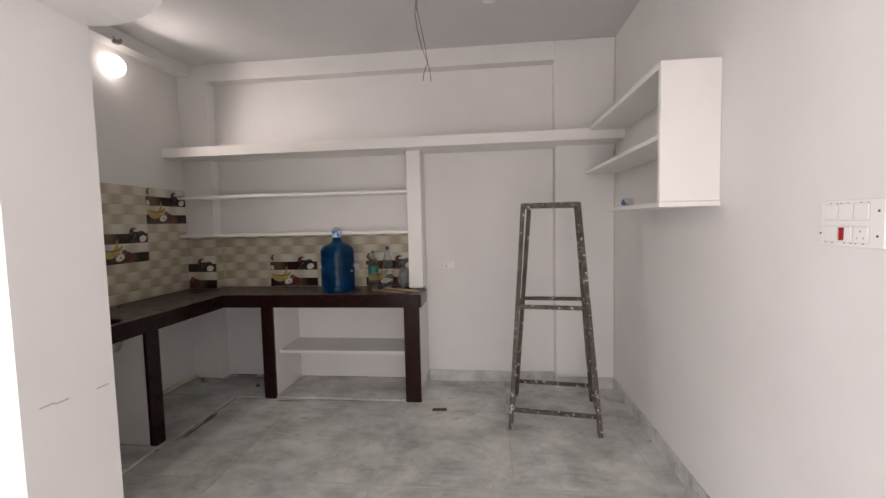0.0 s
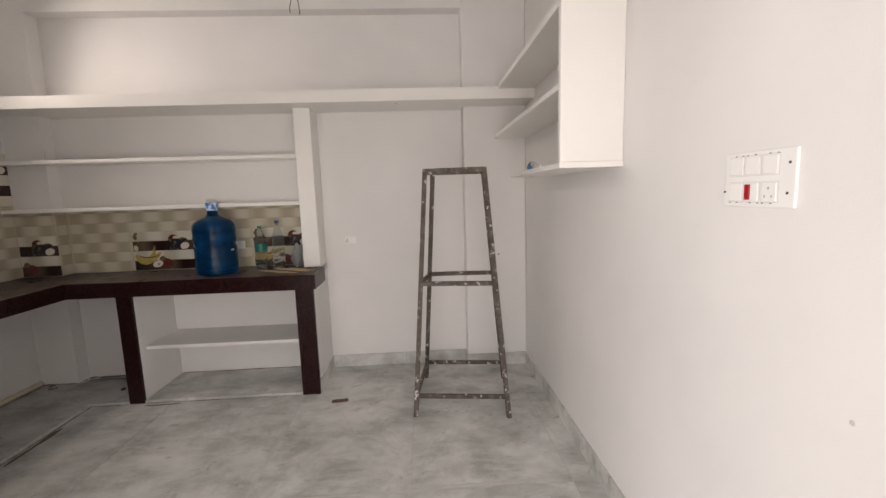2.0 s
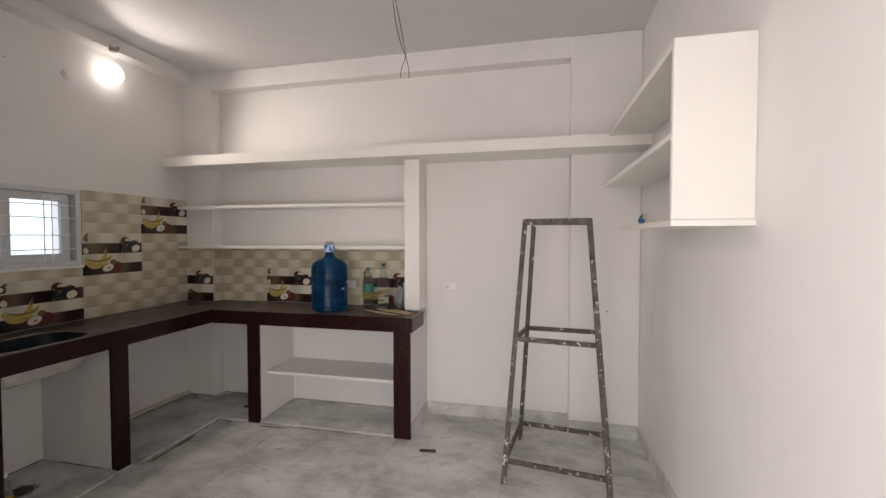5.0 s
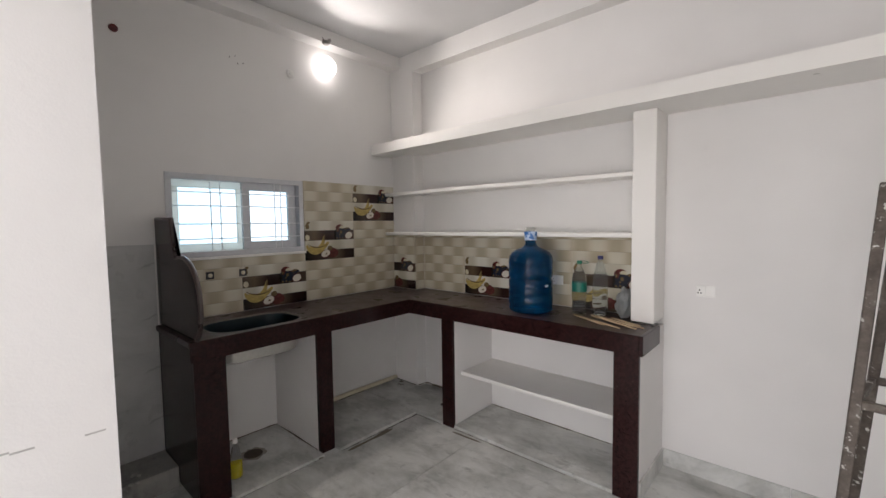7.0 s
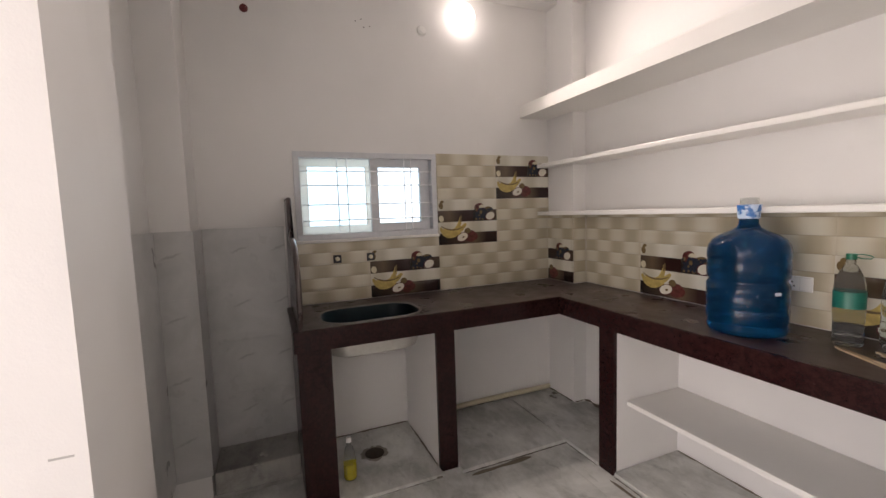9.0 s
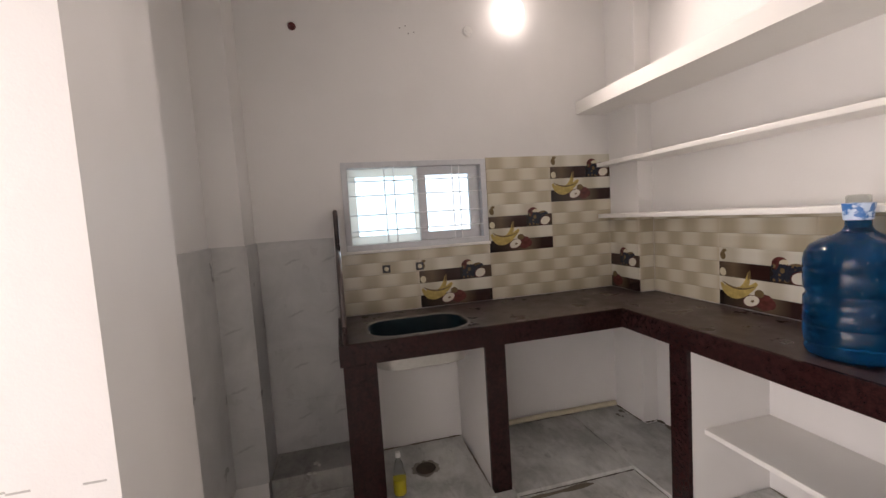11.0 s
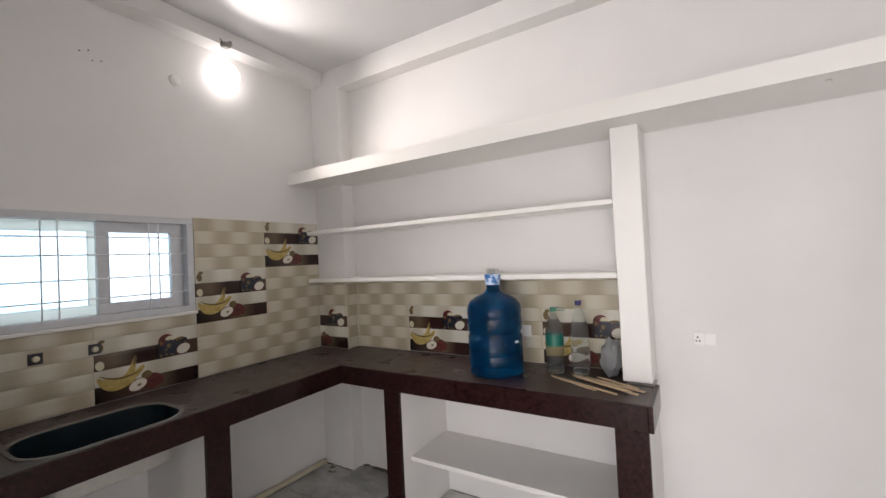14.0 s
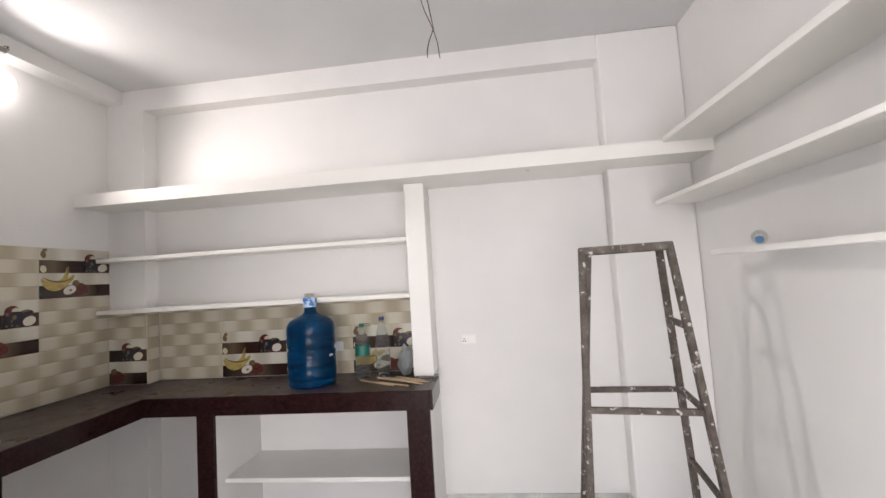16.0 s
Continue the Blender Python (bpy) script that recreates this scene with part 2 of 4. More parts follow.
WRAP, wnt, wb_ = material("blue_white_neck_wrap", (0.4, 0.55, 0.75), 0.3)
wnt.links.new(ramp(wnt, noise_tex(wnt, coords(wnt), 42, 2), [(0.45, (0.03, 0.16, 0.45)), (0.53, (0.55, 0.68, 0.85))]), wb_.inputs["Base Color"])
NAVY = plain("navy_cap_plastic", (0.02, 0.02, 0.12), 0.35)
BLUECAP = plain("blue_cap_plastic", (0.01, 0.13, 0.32), 0.35)
WIRE = plain("dark_wire_insulation", (0.06, 0.03, 0.03), 0.5)
STICK = plain("pale_split_wood", (0.46, 0.35, 0.22), 0.7, var=0.35, scale=14)
CHIPW = plain("dark_wood_chip", (0.10, 0.045, 0.03), 0.6, var=0.4)
YELLOWL = plain("yellow_cleaning_liquid", (0.75, 0.62, 0.02), 0.2)
CLAMP = plain("dull_galvanised_metal", (0.30, 0.29, 0.27), 0.45, 0.6, var=0.4, scale=40)
RUST = plain("rusty_drain_metal", (0.045, 0.03, 0.02), 0.8, var=0.5)


def make_clear(name, colour, rough, ior=1.2, trans=1.0):
    m, nt, b = material(name, colour, rough)
    b.inputs["Transmission Weight"].default_value, b.inputs["IOR"].default_value = trans, ior
    n = noise_tex(nt, coords(nt), 22, 5)
    nt.links.new(ramp(nt, n, [(0.45, grey(rough)), (0.8, grey(min(1, rough + 0.15)))]), b.inputs["Roughness"])
    bump(nt, b, n, 0.06, 0.01)
    return m


CLEAR = make_clear("clear_bottle_plastic", (0.72, 0.74, 0.72), 0.06, 1.1, 0.95)
def make_jar():
    m, nt, b = material("blue_water_jar_plastic", (0.006, 0.10, 0.30), 0.05)
    b.inputs["Transmission Weight"].default_value, b.inputs["IOR"].default_value = 0.88, 1.27
    v = coords(nt)
    c = ramp(nt, noise_tex(nt, v, 9, 3), [(0.3, (0.0003, 0.045, 0.15)), (0.7, (0.0008, 0.15, 0.40))])
    # Pale spots painted into the blue: scuffs together with small specular glints.
    glint_fleck = ramp(nt, noise_tex(nt, v, 60, 3, 0.6), [(0.645, grey(0)), (0.67, grey(0.9))])
    nt.links.new(mix(nt, glint_fleck, c, (0.25, 0.42, 0.55)), b.inputs["Base Color"])
    b.inputs["Coat Weight"].default_value, b.inputs["Coat Roughness"].default_value = 0.12, 0.04
    bump(nt, b, noise_tex(nt, v, 14, 3, 0.55), 0.14, 0.03)
    return m


BLUE = make_jar()
BAG = make_clear("translucent_plastic_bag", (0.5, 0.52, 0.53), 0.3, 1.15, 0.7)
GLASS = make_clear("window_glass", (0.95, 0.98, 1.0), 0.02, 1.05, 1.0)


# Translucent mix added so the sash frame shows window glare as brightness.
def make_glare_white():
    m, nt, b = material("glare_bright_frame_white", (0.9, 0.88, 0.84), 0.5)
    through_light = nt.nodes.new("ShaderNodeBsdfTranslucent")
    through_light.inputs[0].default_value = (0.92, 0.88, 0.82, 1)
    both = nt.nodes.new("ShaderNodeMixShader")
    both.inputs[0].default_value = 0.8
    nt.links.new(b.outputs[0], both.inputs[1])
    nt.links.new(through_light.outputs[0], both.inputs[2])
    nt.links.new(both.outputs[0], nt.nodes["Material Output"].inputs["Surface"])
    return m


GLARE_WHITE = make_glare_white()
TEAL = plain("dark_teal_sink_film", (0.003, 0.014, 0.02), 0.3, var=0.5, scale=20)


def make_ladder_paint():
    m, nt, b = material("rusty_painted_steel", (0.1, 0.08, 0.07), 0.6, 0.3)
    v = coords(nt)
    base = ramp(nt, noise_tex(nt, v, 16, 6, 0.7), [(0.3, (0.045, 0.033, 0.026)), (0.55, (0.11, 0.09, 0.075)), (0.75, (0.2, 0.18, 0.155))])
    spot = ramp(nt, noise_tex(nt, v, 30, 3, 0.6), [(0.60, grey(0)), (0.66, grey(1))])
    nt.links.new(mix(nt, spot, base, (0.6, 0.58, 0.54)), b.inputs["Base Color"])
    bump(nt, b, noise_tex(nt, v, 50, 4), 0.5, 0.004)
    return m


LADDER = make_ladder_paint()


def make_glow(name, colour, strength, top=None):
    m, nt, b = material(name, colour, 0.5)
    b.inputs["Emission Color"].default_value, b.inputs["Emission Strength"].default_value = (*colour, 1), strength
    return m, nt, b


BULB = make_glow("lit_bulb_glass", (1.0, 0.97, 0.93), 2.8)[0]
OUTSIDE, ont, ob_ = make_glow("bright_outdoor_haze", (0.9, 0.97, 1.0), 0.74)
osep = ont.nodes.new("ShaderNodeSeparateXYZ")
ont.links.new(world_coords(ont), osep.inputs[0])
haze = calc(ont, "ADD", calc(ont, "MULTIPLY", osep.outputs[1], 0.45), noise_tex(ont, world_coords(ont), 0.9, 2))
oc = ramp(ont, calc(ont, "SUBTRACT", haze, 1.2), [(0.55, (0.36, 0.66, 0.82)), (1.0, (0.78, 0.78, 0.80))])
ont.links.new(oc, ob_.inputs["Emission Color"])


# ---- mesh helpers ----
def mesh_object(name, bm, mats, smooth=False):
    me = bpy.data.meshes.new(name)
    bmesh.ops.recalc_face_normals(bm, faces=bm.faces)
    bm.to_mesh(me)
    bm.free()
    for m in (mats if isinstance(mats, (list, tuple)) else [mats]):
        me.materials.append(m)
    if smooth:
        me.polygons.foreach_set("use_smooth", [True] * len(me.polygons))
        me.set_sharp_from_angle(angle=radians(38))
    return new(name, me)


def part(name, bm, mats, parent, label="", smooth=False, m=None):
    ob = mesh_object(name, bm, mats, smooth)
    ob.parent = parent
    if m is not None:
        ob.matrix_local = m
    return tagged(ob, label)


def thing(name, at, label, category, group="", rz=0):
    ob = new(name)
    ob.empty_display_size = 0.1
    ob.matrix_world = pose(*at, 0, 0, rz)
    return tagged(ob, label, category, group)


def add_box(bm, lo, hi, mat=0, bevel=0.0):
    vs = [bm.verts.new((x, y, z)) for x in (lo[0], hi[0]) for y in (lo[1], hi[1]) for z in (lo[2], hi[2])]
    fs = [bm.faces.new([vs[i] for i in q]) for q in ((0, 1, 3, 2), (4, 6, 7, 5), (0, 4, 5, 1), (2, 3, 7, 6), (0, 2, 6, 4), (1, 5, 7, 3))]
    for f in fs:
        f.material_index = mat
    if bevel:
        es = list({e for f in fs for e in f.edges})
        r = bmesh.ops.bevel(bm, geom=es, offset=bevel, segments=2, affect="EDGES", profile=0.5)
        for f in r["faces"]:
            f.material_index = mat
    return fs


def box(lo, hi, bevel=0.0):
    bm = bmesh.new()
    add_box(bm, lo, hi, 0, bevel)
    return bm


def boxes(rows, bevel=0.0):
    bm = bmesh.new()
    for lo, hi in rows:
        add_box(bm, lo, hi, 0, bevel)
    return bm


def structure(name, bm, mat, label=""):
    return tagged(mesh_object(name, bm, mat), label, kind="structure")


def lathe(profile, n=32, bm=None, centre=(0, 0)):
    """A turned form from (radius, z) rows."""
    bm = bm or bmesh.new()
    rings = []
    for r, z in profile:
        if r < 1e-5:
            rings.append([bm.verts.new((centre[0], centre[1], z))])
        else:
            rings.append([bm.verts.new((centre[0] + r * math.cos(2 * math.pi * i / n), centre[1] + r * math.sin(2 * math.pi * i / n), z)) for i in range(n)])
    for a, b in zip(rings, rings[1:]):
        for i in range(n):
            j = (i + 1) % n
            vs = [a[i % len(a)], a[j % len(a)], b[j % len(b)], b[i % len(b)]]
            vs = list(dict.fromkeys(vs))
            if len(vs) > 2:
                bm.faces.new(vs)
    return bm


def tube(points, r, n=8, bm=None):
    """A round bar along points."""
    bm = bm or bmesh.new()
    pts = [Vector(p) for p in points]
    rings = []
    for i, p in enumerate(pts):
        d = (pts[min(i + 1, len(pts) - 1)] - pts[max(i - 1, 0)]).normalized()
        up = Vector((0, 0, 1)) if abs(d.z) < 0.9 else Vector((1, 0, 0))
        a = d.cross(up).normalized()
        b = d.cross(a)
        rings.append([bm.verts.new(p + r * (a * math.cos(2 * math.pi * k / n) + b * math.sin(2 * math.pi * k / n))) for k in range(n)])
    for p, q in zip(rings, rings[1:]):
        for k in range(n):
            bm.faces.new((p[k], p[(k + 1) % n], q[(k + 1) % n], q[k]))
    bm.faces.new(rings[0])
    bm.faces.new(rings[-1][::-1])
    return bm


def beam_bar(p, q, w, d, side=(1, 0, 0), bm=None, bevel=0.003):
    """A flat bar from p to q, w wide along side and d deep."""
    bm = bm or bmesh.new()
    p, q = Vector(p), Vector(q)
    ax = (q - p).normalized()
    s = (Vector(side) - ax * ax.dot(Vector(side))).normalized()
    t = ax.cross(s)
    rings = [[bm.verts.new(o + s * a * w / 2 + t * b * d / 2) for a, b in ((-1, -1), (1, -1), (1, 1), (-1, 1))] for o in (p, q)]
    fs = [bm.faces.new(rings[0]), bm.faces.new(rings[1][::-1])]
    for k in range(4):
        fs.append(bm.faces.new((rings[0][k], rings[0][(k + 1) % 4], rings[1][(k + 1) % 4], rings[1][k])))
    if bevel:
        bmesh.ops.bevel(bm, geom=list({e for f in fs for e in f.edges}), offset=bevel, segments=1, affect="EDGES")
    return bm


def prism(outline, lo, hi, axis="y"):
    """A plate: the outline in the plane across the axis, from lo to hi along it."""
    bm = bmesh.new()

    def at(u, v, w):
        return {"x": (w, u, v), "y": (u, w, v), "z": (u, v, w)}[axis]
    a = [bm.verts.new(at(u, v, lo)) for u, v in outline]
    b = [bm.verts.new(at(u, v, hi)) for u, v in outline]
    bm.faces.new(a)
    bm.faces.new(b[::-1])
    for i in range(len(a)):
        j = (i + 1) % len(a)
        bm.faces.new((a[i], a[j], b[j], b[i]))
    bmesh.ops.triangulate(bm, faces=[f for f in bm.faces if len(f.verts) > 4])
    return bm


def rounded(cx, cy, w, h, r, n=6):
    out = []
    for sx, sy, a0 in ((1, 1, 0), (-1, 1, 90), (-1, -1, 180), (1, -1, 270)):
        for k in range(n + 1):
            a = radians(a0 + 90 * k / n)
            out.append((cx + sx * (w / 2 - r) + r * math.cos(a), cy + sy * (h / 2 - r) + r * math.sin(a)))
    return out


# ---- the room ----
LX, RX, BY, CZ = -2.58, 1.263, 4.26, 2.91
FY = 4.15
SY0, SY1 = 1.537, 1.826
WY0, WY1, WZ0, WZ1 = 2.357, 3.25, 1.262, 1.785
HS = -0.95

floor = structure("floor", box((-3.4, HS - 0.3, -0.12), (RX + 0.15, BY + 0.15, -0.0025)), GROUT, "pale grout bed under worn grey marble slabs")
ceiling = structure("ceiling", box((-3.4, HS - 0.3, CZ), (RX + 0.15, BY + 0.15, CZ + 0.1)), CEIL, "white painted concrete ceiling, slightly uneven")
wall_west = structure("wall_west", boxes([
    ((LX - 0.2, 1.697, 0), (LX, WY0, CZ)), ((LX - 0.2, WY1, 0), (LX, BY, CZ)),
    ((LX - 0.2, WY0, 0), (LX, WY1, WZ0)), ((LX - 0.2, WY0, WZ1), (LX, WY1, CZ))]), WALL, "white painted wall with a small sliding window over the sink")
wall_north = structure("wall_north", box((LX - 0.15, BY, 0), (RX + 0.15, BY + 0.15, CZ)), WALL, "white painted recessed wall behind the counter and the loft shelf")
wall_east = structure("wall_east", box((RX, HS - 0.3, 0), (RX + 0.15, BY, CZ)), WALL, "long bare white painted wall with a switchboard")
wall_south = structure("wall_south", boxes([((-1.31, SY0, 0), (-1.06, SY1, CZ)), ((-1.56, SY0, 0), (-1.31, 1.81, CZ)), ((LX - 0.15, SY0, 0), (-1.56, 1.697, CZ))]), WALL, "white painted stub wall ending in a square edge with pencil marks")
hall_wall_west = structure("hall_wall_west", boxes([((-3.4, HS, 0), (-3.25, -0.5, CZ)), ((-3.4, 1.2, 0), (-3.25, SY0, CZ)), ((-3.4, -0.5, 0), (-3.25, 1.2, 0.2)), ((-3.4, -0.5, 2.0), (-3.25, 1.2, CZ))]), WALL)
hall_return = structure("hall_wall_return", box((-3.25, SY0, 0), (LX - 0.15, SY1, CZ)), WALL)
hall_wall_south = structure("hall_wall_south", boxes([
    ((-3.4, HS - 0.15, 0), (-0.9, HS, CZ)), ((1.1, HS - 0.15, 0), (RX, HS, CZ)), ((-0.9, HS - 0.15, 2.3), (1.1, HS, CZ))]), WALL)
column_nw = structure("column_northwest", box((LX, FY, 0), (-2.30, BY, CZ)), WALL, "white painted corner column")
column_ne = structure("column_northeast", box((0.78, 4.14, 0), (RX, BY, CZ), 0.012), WALL, "broad white painted column in the corner")
column_sw = structure("column_southwest", box((LX, 1.697, 0), (-2.305, 1.86, CZ)), WALL, "narrow white painted corner column with marble tiles below")
beam_n = structure("beam_north", box((-2.30, FY, 2.76), (0.78, BY, CZ)), WALL, "white painted ceiling beam over the recess")
beam_w = structure("beam_west", box((LX, 1.92, 2.815), (-2.46, FY, CZ)), WALL, "white painted ceiling beam with a lamp holder on its lower edge")
bracket = structure("arch_bracket", prism([(-1.06, 2.91), (-1.06, 2.11), (-0.99, 2.105), (-0.92, 2.11), (-0.86, 2.125), (-0.81, 2.15), (-0.77, 2.19), (-0.735, 2.25), (-0.71, 2.33), (-0.70, 2.45), (-0.70, 2.91)], SY0, SY1), WALL, "rounded white plaster bracket at the head of the stub wall")
beam_s = structure("beam_south", box((-0.70, SY0, 2.55), (RX, SY1, CZ)), WALL)

# ---- loft, post and shelves ----
loft = tagged(mesh_object("loft_slab", prism([(LX, 3.912), (RX, 3.885), (RX, 4.14), (0.78, 4.14), (0.78, BY), (-2.30, BY), (-2.30, FY), (LX, FY)], 2.055, 2.137, "z"), SHELF),
              "white painted concrete loft slab along the whole wall", "loft shelf", kind="structure")
post = structure("shelf_post", box((-0.464, 4.05, 0.885), (-0.340, BY, 2.055), 0.006), SHELF, "white painted upright at the end of the shelves")


def wall_shelf(z):
    ob = thing("wall_shelf", (-1.5, 4.15, z), "thin white painted concrete shelf between column and post", "shelf", "shelves over the counter")
    bm = bmesh.new()
    add_box(bm, (-1.08, -0.10, 0), (-0.80, 0, 0.026), 0, 0.004)
    add_box(bm, (-0.80, -0.10, 0), (1.036, 0.11, 0.026), 0, 0.004)
    part("board", bm, SHELF, ob)


wall_shelf(1.358)
wall_shelf(1.703)

box_shelf = thing("box_shelf", (RX, 3.3, 1.495), "white open wall shelf unit with an end panel and three boards", "shelf unit")
part("end_panel", box((-0.260, -0.728, 0.0225), (0, -0.70, 0.655), 0.004), SHELF, box_shelf)
part("top_board", box((-0.258, -0.70, 0.625), (0, 0.588, 0.655), 0.003), SHELF, box_shelf)
part("middle_board", box((-0.258, -0.70, 0.311), (0, 0.76, 0.334), 0.003), SHELF, box_shelf)
part("bottom_board", prism([(0, -0.73), (-0.262, -0.73), (-0.26, 0.21), (-0.20, 0.25), (0, 0.26)], 0.0, 0.022, "z"), SHELF, box_shelf, "white lowest board with a cut corner")

# ---- counter ----
CX, CY, CT = -1.986, 3.772, 0.877


def counter():
    ob = thing("kitchen_counter", (LX, BY, 0), "L-shaped dark maroon granite kitchen counter, dusty on top", "kitchen counter")
    inv = ob.matrix_world.inverted()

    def p(name, bm, mat, label=""):
        bmesh.ops.transform(bm, matrix=inv, verts=bm.verts)
        return part(name, bm, mat, ob, label)
    bm = bmesh.new()
    outer = [(LX + 0.002, 2.275), (CX - 0.02, 2.275), (CX - 0.02, CY + 0.02), (-0.335, CY + 0.02), (-0.335, 4.048), (-0.466, 4.048), (-0.466, BY - 0.002), (-2.298, BY - 0.002), (-2.298, FY - 0.002), (LX + 0.002, FY - 0.002)]
    hole = rounded(-2.213, 2.685, 0.362, 0.525, 0.13)
    for z in (CT - 0.03, CT):
        loops = []
        for pts in (outer, hole):
            vs = [bm.verts.new((x, y, z)) for x, y in pts]
            loops += [bm.edges.new((vs[i], vs[(i + 1) % len(vs)])) for i in range(len(vs))]
        bmesh.ops.triangle_fill(bm, edges=loops, use_beauty=True)
    bm.verts.ensure_lookup_table()
    n1, n2 = len(outer), len(outer) + len(hole)
    for lo, hi in ((0, n1), (n1, n2)):
        for i in range(lo, hi):
            j = lo + (i + 1 - lo) % (hi - lo)
            bm.faces.new([bm.verts[k] for k in (i, j, j + n2, i + n2)])
    p("slab", bm, GRANITE_TOP, "dusty brown granite top")
    p("front_edge", box((CX - 0.018, 2.275, CT - 0.103), (CX, CY, CT + 0.001), 0.003), GRANITE, "polished maroon edge strip")
    p("front_edge", box((CX - 0.018, CY, CT - 0.103), (-0.335, CY + 0.018, CT + 0.001), 0.003), GRANITE, "polished maroon edge strip")
    p("end_edge", box((-0.335, CY, CT - 0.103), (-0.316, 4.08, CT + 0.001), 0.003), GRANITE, "polished maroon end strip")
    p("pier_face", box((-0.461, CY + 0.006, 0), (-0.335, CY + 0.03, CT - 0.103), 0.002), GRANITE)
    p("pier_face", box((-1.668, CY + 0.006, 0), (-1.566, CY + 0.03, CT - 0.103), 0.002), GRANITE)
    p("pier_face", box((CX - 0.03, 2.980, 0), (CX - 0.006, 3.086, CT - 0.103), 0.002), GRANITE)
    p("pier_face", box((CX - 0.03, 2.288, 0), (CX - 0.006, 2.442, CT - 0.103), 0.002), GRANITE)
    p("side_panel", box((LX + 0.003, 2.288, 0.02), (CX - 0.03, 2.312, CT - 0.03), 0.002), GRANITE)
    p("partition", box((-0.458, CY + 0.03, 0), (-0.340, BY, CT - 0.03)), WALL, "white painted partition under the slab")
    p("partition", box((-1.663, CY + 0.03, 0), (-1.57, BY, CT - 0.03)), WALL, "white painted partition under the slab")
    p("partition", box((LX, 2.988, 0), (CX - 0.03, 3.077, CT - 0.03)), WALL, "white painted partition under the slab")
    p("partition", box((LX, 2.312, 0), (CX - 0.03, 2.437, CT - 0.03)), WALL, "white painted partition under the slab")
    p("low_shelf", box((-1.57, 3.872, 0.363), (-0.458, BY, 0.388), 0.004), SHELF, "white painted shelf under the slab")
    return ob


counter()

guard = thing("splash_guard", (LX, 2.308, CT), "upright maroon granite splash guard with a curved edge beside the sink", "splash guard")
CURVE = [(-2.30, 1.495), (-2.287, 1.40), (-2.275, 1.335), (-2.258, 1.302), (-2.235, 1.285), (-2.19, 1.29), (-2.15, 1.293), (-2.11, 1.29), (-2.07, 1.28), (-2.03, 1.265), (-1.995, 1.243), (-1.965, 1.215), (-1.94, 1.18), (-1.922, 1.14), (-1.912, 1.085), (-1.91, 1.03), (-1.917, 0.985), (-1.93, 0.95), (-1.955, 0.915), (-1.985, 0.886)]
bm = prism([(LX + 0.003, 0.884), (LX + 0.003, 1.50)] + CURVE, 2.297, 2.319)
bmesh.ops.translate(bm, verts=bm.verts, vec=(-LX, -2.308, -CT))
part("panel", bm, GRANITE, guard)
part("bullnose_edge", tube([(x - LX, 0.0, z - CT) for x, z in [(LX + 0.006, 1.50)] + CURVE], 0.0125, 10), POLISHED, guard, "rounded polished edge with grey dust", True)

plinth = thing("marble_plinth", (LX, BY, 0), "grey marble slabs raised a little under the counter", "plinth")
for lo, hi in (((LX + 0.002, 2.445, 0.001), (-1.95, 2.982, 0.018)), ((LX + 0.002, 3.085, 0.001), (-1.93, 3.765, 0.02)), ((LX + 0.002, 3.775, 0.001), (-1.67, FY - 0.002, 0.018)), ((-1.565, 3.785, 0.001), (-0.462, BY - 0.002, 0.02))):
    bm = box(lo, hi, 0.002)
    bmesh.ops.translate(bm, verts=bm.verts, vec=(-LX, -BY, 0))
    part("slab", bm, MARBLE, plinth)
platform = tagged(mesh_object("wash_platform", box((LX + 0.002, 1.873, 0.0), (-2.31, 2.286, 0.12), 0.004), MARBLE_SHADE_DIRT), "low raised marble platform in the corner beside the counter, coloured darker for grime and the stub wall shade", "platform")


# ---- dirt along the counter floor ----
def uneven_strip(p, q, width, z, seed):
    """A thin strip with ragged sides, lying at height z."""
    rng = random.Random(seed)
    p, q = Vector((*p, z)), Vector((*q, z))
    n = max(8, int((q - p).length / 0.022))
    side = Vector((-(q - p).y, (q - p).x, 0)).normalized()
    bm, rows = bmesh.new(), []
    for i in range(n + 1):
        c = p.lerp(q, i / n)
        w = width * (0.25 + 1.1 * abs(noise.noise(c * 9 + Vector((seed, 0, 0))))) * (0.2 if i in (0, n) else 1)
        rows.append([bm.verts.new(c + side * (k * w / 2 + rng.uniform(-0.12, 0.12) * width)) for k in (-1, 1)])
    for a, b in zip(rows, rows[1:]):
        bm.faces.new((a[0], a[1], b[1], b[0]))
    return bm


dirt = thing("dirt_lines", (0, 0, 0), "dark dirty cement joint lines along the edge of the raised marble", "dirt")
for k, (p, q, w) in enumerate((((-1.926, 3.09), (-1.924, 3.775), 0.016), ((-1.92, 3.768), (-1.67, 3.772), 0.014), ((-1.56, 3.778), (-0.72, 3.780), 0.014), ((-2.55, 3.0815), (-2.02, 3.0815), 0.006), ((-1.95, 2.46), (-1.95, 2.98), 0.008))):
    part("joint", uneven_strip(p, q, w, 0.0012, 20 + k), DIRT, dirt)
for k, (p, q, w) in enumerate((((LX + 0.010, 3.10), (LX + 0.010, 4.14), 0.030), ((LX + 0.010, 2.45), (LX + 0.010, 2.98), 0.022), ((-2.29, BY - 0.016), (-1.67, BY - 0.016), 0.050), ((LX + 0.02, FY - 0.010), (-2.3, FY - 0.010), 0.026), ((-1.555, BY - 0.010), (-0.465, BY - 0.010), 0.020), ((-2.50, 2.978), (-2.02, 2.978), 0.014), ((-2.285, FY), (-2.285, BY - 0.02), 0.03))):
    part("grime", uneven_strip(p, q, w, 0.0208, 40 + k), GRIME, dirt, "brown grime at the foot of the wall")


